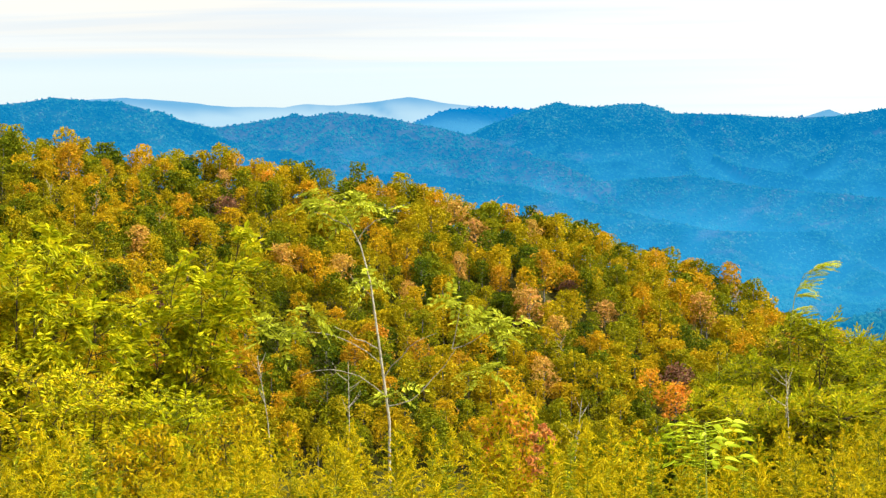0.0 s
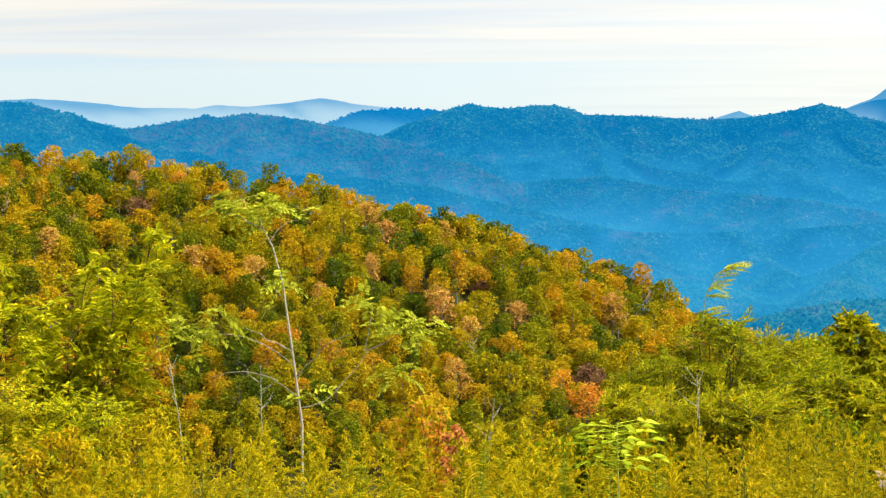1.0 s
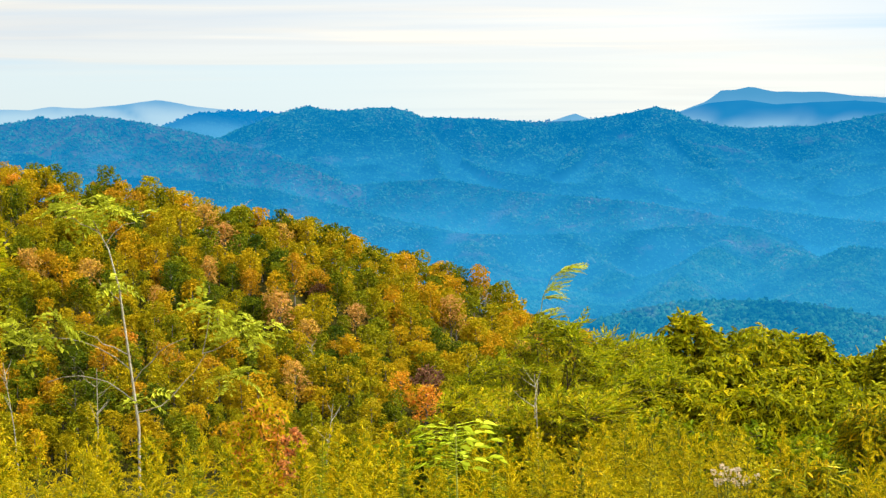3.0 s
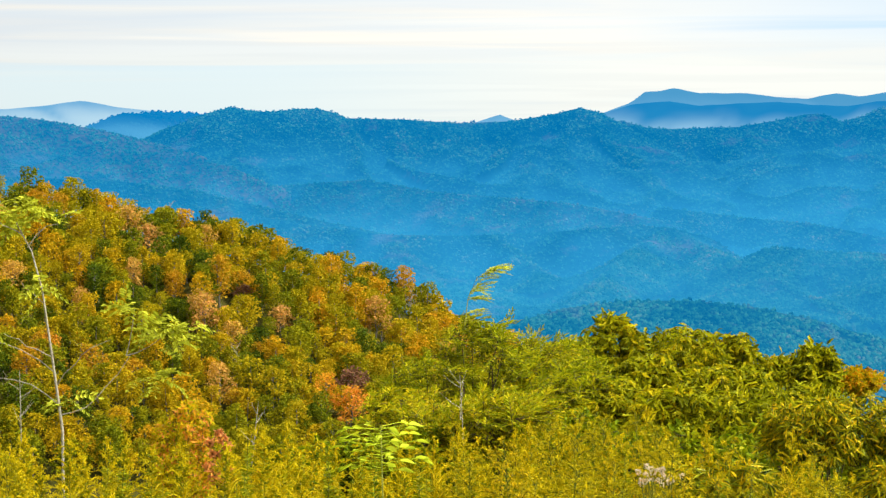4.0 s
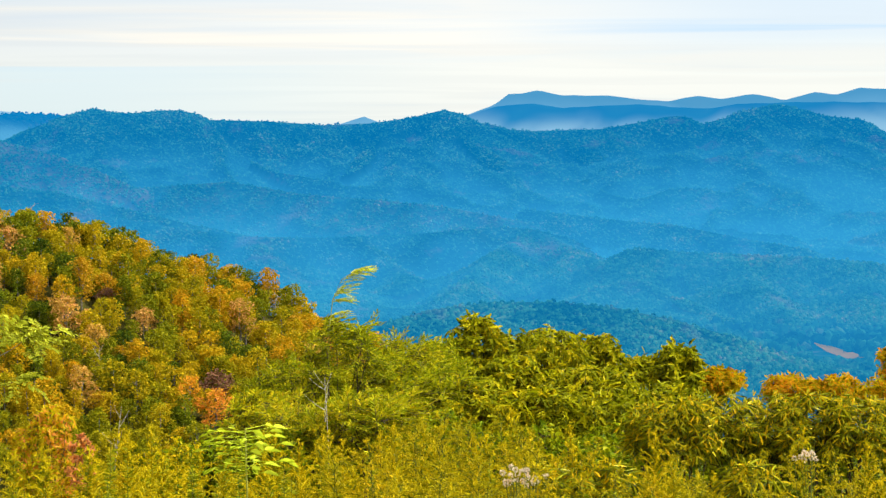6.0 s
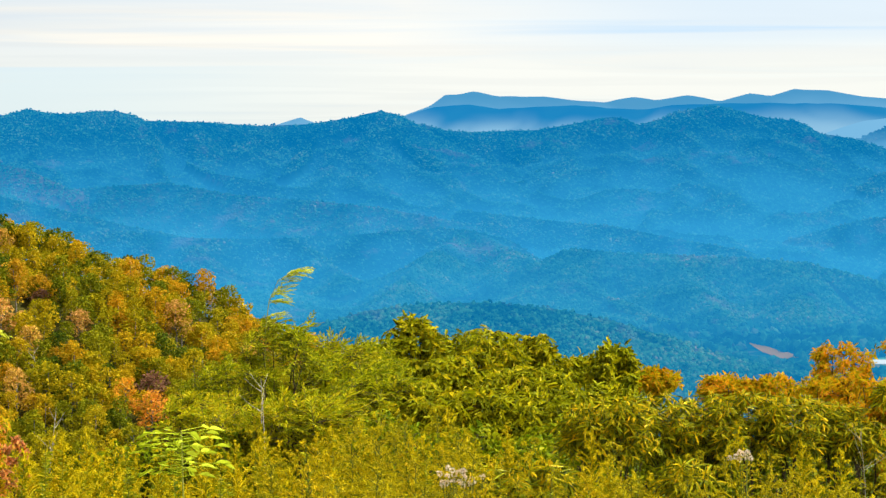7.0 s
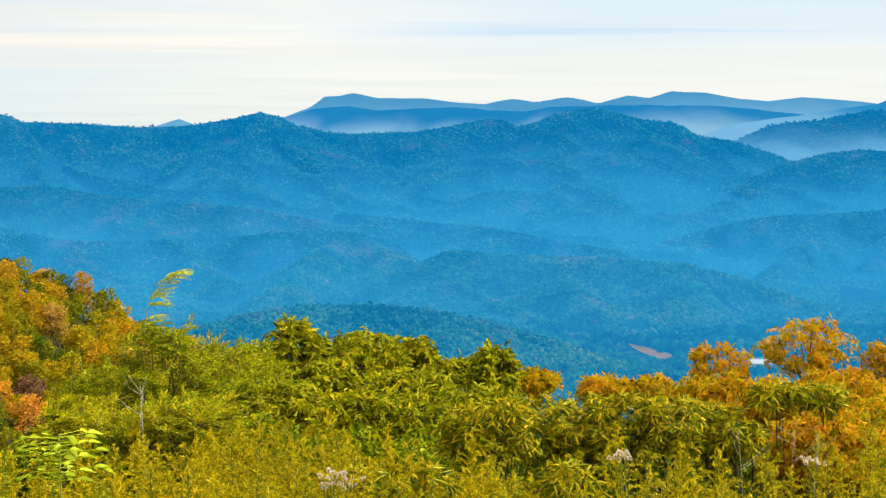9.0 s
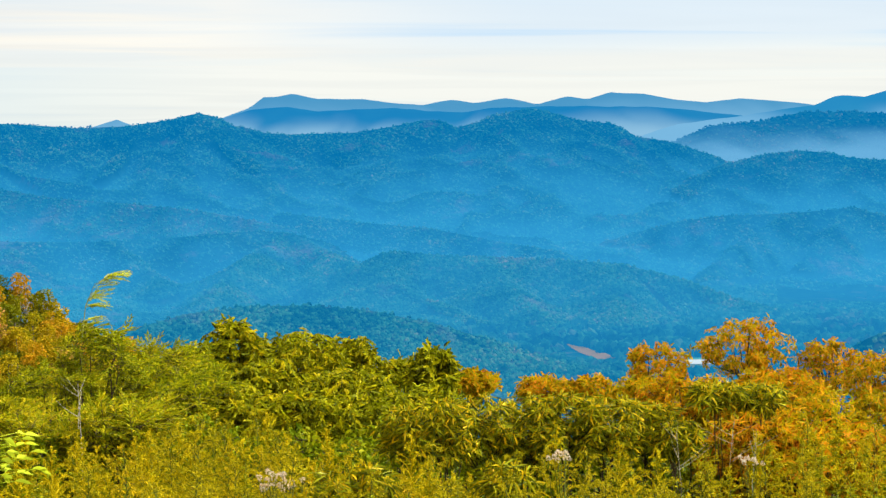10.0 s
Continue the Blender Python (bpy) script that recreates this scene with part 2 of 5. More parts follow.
def haze_glow_material(name, high, low, top, foot, air_high, air_low, colours=FOREST, patch=0.004):
    """Distance: land as if through kilometres of air, the haze painted on as emission. high, low: the share of this
    glow at the heights top and foot (metres); air_high, air_low: the colour of the glow, paler where valley mist is
    painted."""
    m, t, out = material(name)
    geo = t.nodes.new("ShaderNodeNewGeometry")
    n = grain_noise(t, patch, 4.0, 0.6)
    lie = t.nodes.new("ShaderNodeAttribute")
    lie.attribute_name = "tone"
    # Spur crests coloured paler: drier trees, and the sunlight on them painted in.
    dry_lit = math_node(t, "MULTIPLY_ADD", b=0.42, c=-0.04)
    link(t, lie, "Fac", dry_lit, 0)
    own = math_node(t, "MULTIPLY_ADD", b=0.54)
    link(t, geo, "Random Per Island", own, 0)
    link(t, dry_lit, 0, own, 2)
    tone = math_node(t, "ADD")
    link(t, own, 0, tone, 0)
    sh = math_node(t, "MULTIPLY_ADD", b=1.0, c=-0.5)
    link(t, n, "Fac", sh, 0)
    link(t, sh, 0, tone, 1)
    r = ramp(t, [(i / (len(colours) - 1), c) for i, c in enumerate(colours)])
    link(t, tone, 0, r, 0)
    b = node(t, "ShaderNodeBsdfDiffuse", Roughness=1.0)
    link(t, r, 0, b, "Color")
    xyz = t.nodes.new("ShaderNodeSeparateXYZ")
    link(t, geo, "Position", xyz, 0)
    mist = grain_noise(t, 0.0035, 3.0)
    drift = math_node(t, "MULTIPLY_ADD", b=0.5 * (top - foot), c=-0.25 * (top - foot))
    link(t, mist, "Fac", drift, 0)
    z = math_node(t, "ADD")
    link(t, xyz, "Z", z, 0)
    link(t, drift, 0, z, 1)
    # painted mist: more of the pale glow in the hollows, less on the spurs
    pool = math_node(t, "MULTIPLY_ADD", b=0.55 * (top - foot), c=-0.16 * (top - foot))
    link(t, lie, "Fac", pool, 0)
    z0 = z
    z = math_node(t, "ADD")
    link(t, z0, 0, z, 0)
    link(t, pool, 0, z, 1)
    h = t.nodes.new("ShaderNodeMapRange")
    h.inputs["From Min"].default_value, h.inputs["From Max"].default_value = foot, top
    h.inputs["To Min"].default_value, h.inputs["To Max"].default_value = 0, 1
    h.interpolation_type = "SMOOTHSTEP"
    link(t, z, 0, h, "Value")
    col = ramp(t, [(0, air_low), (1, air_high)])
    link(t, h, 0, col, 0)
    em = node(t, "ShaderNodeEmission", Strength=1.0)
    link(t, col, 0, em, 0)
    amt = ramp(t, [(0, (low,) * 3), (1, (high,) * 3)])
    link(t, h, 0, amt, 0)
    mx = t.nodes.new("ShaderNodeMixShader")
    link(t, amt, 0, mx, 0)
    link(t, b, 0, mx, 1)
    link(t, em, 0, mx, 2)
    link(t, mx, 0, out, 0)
    return m


def haze_glow_woods(name, colours):
    """Wooded hills from one to three kilometres off, with haze painted on as emission: stronger the farther off and the
    deeper in a hollow.
    """
    m, t, out = material(name)
    geo = t.nodes.new("ShaderNodeNewGeometry")
    lie = t.nodes.new("ShaderNodeAttribute")
    lie.attribute_name = "tone"
    broad, fine = grain_noise(t, 0.017, 5.0, 0.65), grain_noise(t, 0.16, 2.0, 0.5)
    tone = math_node(t, "MULTIPLY_ADD", b=0.36, c=-0.72)
    link(t, geo, "Random Per Island", tone, 0)
    for source, out_, gain in ((broad, "Fac", 1.15), (fine, "Fac", 0.7), (lie, "Fac", 0.16)):
        more = math_node(t, "MULTIPLY_ADD", b=gain)
        link(t, source, out_, more, 0)
        link(t, tone, 0, more, 2)
        tone = more
    r = ramp(t, [(i / (len(colours) - 1), c) for i, c in enumerate(colours)])
    link(t, tone, 0, r, 0)
    # stands that have already lost their leaves: grey-brown patches
    stand = grain_noise(t, 0.011, 5.0, 0.7)
    bare_wood = ramp(t, [(0.58, (0, 0, 0)), (0.70, (0.55, 0.55, 0.55))])
    link(t, stand, "Fac", bare_wood, 0)
    grey = t.nodes.new("ShaderNodeRGB")
    grey.outputs[0].default_value = (0.20, 0.155, 0.15, 1)
    mixed_ = mixed(t, "MIX", 0.0, r.outputs[0], grey.outputs[0])
    link(t, bare_wood, 0, mixed_, "Factor")
    b = node(t, "ShaderNodeBsdfDiffuse", Roughness=1.0)
    link(t, mixed_, "Result", b, "Color")
    # painted mist: emission, thick low down and in hollows, torn by slow drifts
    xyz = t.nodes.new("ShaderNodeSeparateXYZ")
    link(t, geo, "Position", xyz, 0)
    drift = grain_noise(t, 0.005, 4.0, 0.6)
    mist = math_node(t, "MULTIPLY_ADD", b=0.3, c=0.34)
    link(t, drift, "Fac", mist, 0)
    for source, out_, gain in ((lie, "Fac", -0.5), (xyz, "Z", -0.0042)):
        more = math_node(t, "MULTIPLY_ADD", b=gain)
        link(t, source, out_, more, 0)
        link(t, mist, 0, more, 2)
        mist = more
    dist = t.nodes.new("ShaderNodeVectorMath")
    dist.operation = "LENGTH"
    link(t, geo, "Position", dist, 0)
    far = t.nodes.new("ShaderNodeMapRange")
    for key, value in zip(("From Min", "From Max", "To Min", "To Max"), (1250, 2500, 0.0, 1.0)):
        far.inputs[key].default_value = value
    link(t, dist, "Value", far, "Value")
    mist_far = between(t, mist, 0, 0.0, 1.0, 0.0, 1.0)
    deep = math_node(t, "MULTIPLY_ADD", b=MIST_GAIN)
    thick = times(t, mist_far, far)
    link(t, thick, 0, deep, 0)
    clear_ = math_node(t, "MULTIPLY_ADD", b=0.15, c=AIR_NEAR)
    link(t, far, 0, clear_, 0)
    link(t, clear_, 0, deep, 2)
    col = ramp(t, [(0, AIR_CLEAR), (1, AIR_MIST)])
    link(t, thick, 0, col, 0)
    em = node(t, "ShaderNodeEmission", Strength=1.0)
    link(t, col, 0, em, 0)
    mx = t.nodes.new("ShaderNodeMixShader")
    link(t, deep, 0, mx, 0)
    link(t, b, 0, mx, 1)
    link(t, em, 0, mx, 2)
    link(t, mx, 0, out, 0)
    return m


# ---- the ground: a verge, a bank that falls away, and the valley floor, one sheet to the horizon ----
VALLEY = -150.0
FALL_R = [0, 4, 6, 9, 12, 16, 20, 30, 60, 150, 260, 600, 1200, 5200]
FALL_Z = [0, 0, -0.2, -0.8, -1.35, -2.25, -3.25, -6, -16, -42, -64, -110, VALLEY, VALLEY]


def ground_z(az, r):
    front = soft((100 - np.abs(np.asarray(az, float) - 9)) / 45)
    return np.interp(r, FALL_R, FALL_Z) * front + 0.04 * lattice(np.asarray(az) * 3.0, np.asarray(r) * 0.7, 5) * (np.asarray(r) > 4)


def sheet(az, r, z, tone=None):
    """A grid over bearings and distances as one mesh."""
    geo = Geo()
    x, y = r * np.sin(np.radians(az)), r * np.cos(np.radians(az))
    n, m = az.shape
    i, j = np.meshgrid(np.arange(n - 1), np.arange(m - 1), indexing="ij")
    f = np.stack([i * m + j, i * m + j + 1, (i + 1) * m + j + 1, (i + 1) * m + j], -1).reshape(-1, 4)
    return geo.add(np.stack([x, y, z], -1).reshape(-1, 3), f, None if tone is None else tone.ravel())


soil = ground_material("bank_grass", [(0.04, 0.07, 0.006), (0.09, 0.12, 0.008), (0.15, 0.15, 0.012)], 0.8)
a_g, r_g = np.meshgrid(np.linspace(-180, 180, 181), np.concatenate([[0.0], np.geomspace(1, 4900, 120)]), indexing="ij")
tagged(new("ground", sheet(a_g, r_g, ground_z(a_g, r_g)).mesh("ground", soil)), "grassy bank falling away into a broad valley", "ground", kind="structure")


# ---- the mountains ----
def icosahedron():
    g = (1 + 5 ** 0.5) / 2
    v = unit(np.array([(-1, g, 0), (1, g, 0), (-1, -g, 0), (1, -g, 0), (0, -1, g), (0, 1, g), (0, -1, -g), (0, 1, -g), (g, 0, -1), (g, 0, 1), (-g, 0, -1), (-g, 0, 1)], float))
    d = np.linalg.norm(v[:, None] - v[None], axis=2)
    f = [(i, j, k) for i in range(12) for j in range(i + 1, 12) for k in range(j + 1, 12) if max(d[i, j], d[j, k], d[i, k]) < 1.1]
    f = [t if np.dot(np.cross(v[t[1]] - v[t[0]], v[t[2]] - v[t[0]]), v[t[0]]) > 0 else t[::-1] for t in f]
    return v, np.array(f)


def capped(v, f):
    """Without the faces that look down: crowns are only seen from the side and above."""
    return v, f[v[f].mean(1)[:, 2] > -0.3]


BALL = capped(*icosahedron())
DOME = (BALL[0], BALL[1][BALL[0][BALL[1]].mean(1)[:, 2] > 0.02])


def crowns(geo, at, size, rng, shape=BALL, lump=0.2, tone=None):
    """Far tree crowns: uneven clumps, taller than wide, one for each tree."""
    tv, tf = shape
    n, k = len(at), len(tv)
    v = tv[None] * (1 + rng.normal(0, lump, (n, k, 1))) * np.stack([size, size, size * rng.uniform(0.9, 1.45, n)], -1)[:, None]
    turn = rng.uniform(0, 2 * math.pi, n)[:, None]
    c, s = np.cos(turn), np.sin(turn)
    v = np.stack([v[..., 0] * c - v[..., 1] * s, v[..., 0] * s + v[..., 1] * c, v[..., 2]], -1) + at[:, None]
    geo.add(v.reshape(-1, 3), (tf[None] + (np.arange(n) * k)[:, None, None]).reshape(-1, 3), None if tone is None else np.repeat(tone, k))


def ridge(name, label, crest, r, front, back, foot, mat, seed, carve=0.5, spur_size=170.0, step=9.0, crown=8.0, trees=0, wind=0.5, uneven=0.0, bottom=0.2, shape=DOME):
    """A mountain ridge. crest: bearings and heights of its skyline in degrees; r: the crest's distance; front, back: how far its slopes run; foot: the level
    that they run down to; carve: how deep its hollows are; crown: the width of its trees; trees: how many stand on it, above the share bottom of its height."""
    rng = np.random.default_rng(seed)
    ca, ce = np.array(crest).T
    tree_top = crown * 0.55
    drop = math.degrees(tree_top / r) if trees else 0.0

    def height(az, rr):
        fine = 0.012 * lattice(az * 3.1, az * 0 + seed, seed) + uneven * rough(az * 0.35, az * 0 + seed, seed + 31)
        zc = EYE + r * np.tan(np.radians(np.interp(az, ca, ce) - drop + fine))
        s = np.where(rr < r, 1 - (r - rr) / front, 1 - (rr - r) / back)
        x, y = rr * np.sin(np.radians(az)) / spur_size, (rr - r) / spur_size
        x = x + wind * y * lattice(x * 0.3, y * 0.1, seed + 20) + 0.3 * rough(x, y * 0.7, seed + 9)
        spur = np.clip(1 - np.abs(rough(x, y * 0.3, seed + 3, 2)) * 2.2, 0, 1)
        side = np.clip(1 - np.abs(lattice(x * 2.7, y * 1.1, seed + 5)) * 1.6, 0, 1)
        hollow = 1 - 0.72 * spur - 0.28 * side
        s2 = np.clip(s - carve * 0.42 * hollow * np.clip(s, 0, 1) ** 0.8 * np.clip((1 - s) * 1.6, 0, 1), 0, 1)
        z = foot + (zc - foot) * s2 ** 0.9 - 2.0 * (s <= 0)
        return z, s, np.clip(1 - hollow, 0, 1) ** 1.5
    n = max(24, int(np.radians(ca[-1] - ca[0]) * r / step))
    rr = np.concatenate([np.linspace(r - front * 1.02, r, int(front / step) + 2), np.linspace(r + 4, r + back * 1.02, 8)])
    az, rr = np.meshgrid(np.linspace(ca[0], ca[-1], n), rr, indexing="ij")
    z, s, dry_lit = height(az, rr)
    tagged(new(name, sheet(az, rr, z, dry_lit).mesh(name, mat)), label, "mountain", kind="structure")
    if trees:
        ta = rng.uniform(ca[0], ca[-1], trees)
        tr = r + np.where(rng.random(trees) < 0.95, -rng.uniform(0, 1 - bottom, trees) * front, rng.uniform(0, 3, trees))
        tz, s, dry_lit = height(ta, tr)
        size = crown * 0.55 * rng.uniform(0.65, 1.25, trees)
        g = Geo()
        crowns(g, np.stack([tr * np.sin(np.radians(ta)), tr * np.cos(np.radians(ta)), tz + size * 0.05], -1), size, rng, shape, 0.17, dry_lit)
        tagged(new("far_woods", g.mesh("far_woods", mat)), "autumn woods covering a far mountain slope, blue with distance", "woods", kind="stuff")


# woods and floors of the massif: real colours plus painted haze glow
blue_woods = haze_glow_woods("distance_woods", FOREST)
# Forest floor in halved crown colours: shade in the gaps painted in.
shaded_floor = haze_glow_woods("distance_shaded_floor", [(0.5 * a, 0.42 * b, 0.45 * c) for a, b, c in FOREST])
brown_floor = haze_glow_woods("distance_brown_floor", [(0.006, 0.022, 0.012), (0.03, 0.045, 0.024), (0.06, 0.07, 0.034), (0.10, 0.09, 0.05), (0.16, 0.13, 0.08), (0.2, 0.15, 0.1)])
# far ranges: haze and the mist at their feet painted on as emission
far_h = haze_glow_material("painted_mist_ridge", 0.76, 0.95, 72, 10, (0.0, 0.21, 0.56), (0.15, 0.46, 0.78))
far_f4 = haze_glow_material("distance_blue_range", 0.92, 0.98, 104, 42, (0.010, 0.24, 0.58), (0.28, 0.55, 0.78))
far_f3 = haze_glow_material("distance_back_range", 0.95, 0.98, 140, 70, (0.075, 0.33, 0.62), (0.18, 0.46, 0.73))
far_f1 = haze_glow_material("distance_pale_range", 0.96, 0.99, 140, 95, (0.16, 0.43, 0.72), (0.46, 0.69, 0.84))
far_g = haze_glow_material("painted_mist_summit", 0.9, 0.98, 112, 60, (0.02, 0.28, 0.62), (0.20, 0.50, 0.78))
far_peak = haze_glow_material("distance_notch_peak", 0.9, 0.96, 105, 30, (0.0, 0.22, 0.58), (0.10, 0.44, 0.76))

R_FAR = "pale blue mountain range on the horizon"
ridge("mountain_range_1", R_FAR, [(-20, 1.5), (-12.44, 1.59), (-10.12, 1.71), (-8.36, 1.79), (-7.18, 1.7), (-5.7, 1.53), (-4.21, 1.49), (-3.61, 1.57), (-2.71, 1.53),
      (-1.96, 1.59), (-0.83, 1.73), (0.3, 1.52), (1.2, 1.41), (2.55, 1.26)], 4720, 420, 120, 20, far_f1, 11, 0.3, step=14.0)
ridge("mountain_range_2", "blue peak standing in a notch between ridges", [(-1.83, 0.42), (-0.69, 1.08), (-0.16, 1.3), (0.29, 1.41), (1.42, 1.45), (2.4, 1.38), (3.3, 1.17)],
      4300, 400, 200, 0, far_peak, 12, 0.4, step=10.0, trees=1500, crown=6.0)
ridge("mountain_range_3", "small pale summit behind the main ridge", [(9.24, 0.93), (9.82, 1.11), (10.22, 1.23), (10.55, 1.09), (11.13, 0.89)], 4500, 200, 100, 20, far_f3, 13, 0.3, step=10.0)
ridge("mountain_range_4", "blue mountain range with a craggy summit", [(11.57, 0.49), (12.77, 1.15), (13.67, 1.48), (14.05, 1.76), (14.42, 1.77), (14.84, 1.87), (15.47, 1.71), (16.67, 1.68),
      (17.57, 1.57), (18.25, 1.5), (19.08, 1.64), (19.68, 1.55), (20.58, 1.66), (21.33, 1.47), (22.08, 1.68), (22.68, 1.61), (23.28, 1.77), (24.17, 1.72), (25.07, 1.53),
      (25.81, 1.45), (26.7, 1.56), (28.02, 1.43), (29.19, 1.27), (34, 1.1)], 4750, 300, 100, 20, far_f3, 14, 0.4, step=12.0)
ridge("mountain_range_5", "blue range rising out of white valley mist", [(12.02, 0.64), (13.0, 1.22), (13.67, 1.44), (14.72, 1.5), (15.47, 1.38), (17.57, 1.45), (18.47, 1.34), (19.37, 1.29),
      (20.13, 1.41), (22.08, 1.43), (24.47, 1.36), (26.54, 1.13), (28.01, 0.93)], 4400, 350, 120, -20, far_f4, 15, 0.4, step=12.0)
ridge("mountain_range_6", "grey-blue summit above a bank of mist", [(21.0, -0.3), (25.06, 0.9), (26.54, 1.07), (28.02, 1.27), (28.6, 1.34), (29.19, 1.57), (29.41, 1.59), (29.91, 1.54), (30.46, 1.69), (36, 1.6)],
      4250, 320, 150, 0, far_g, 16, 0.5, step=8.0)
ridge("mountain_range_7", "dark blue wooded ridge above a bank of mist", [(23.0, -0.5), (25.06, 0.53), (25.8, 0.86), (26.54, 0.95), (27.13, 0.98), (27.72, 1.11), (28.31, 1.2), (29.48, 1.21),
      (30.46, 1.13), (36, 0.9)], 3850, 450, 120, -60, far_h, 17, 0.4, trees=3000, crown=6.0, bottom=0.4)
# the massif: crest lines from which the land falls away on both sides, down to the valley
SLOPE = 0.5


def crest_line(r, line):
    return [(az, el, r) for az, el in line]


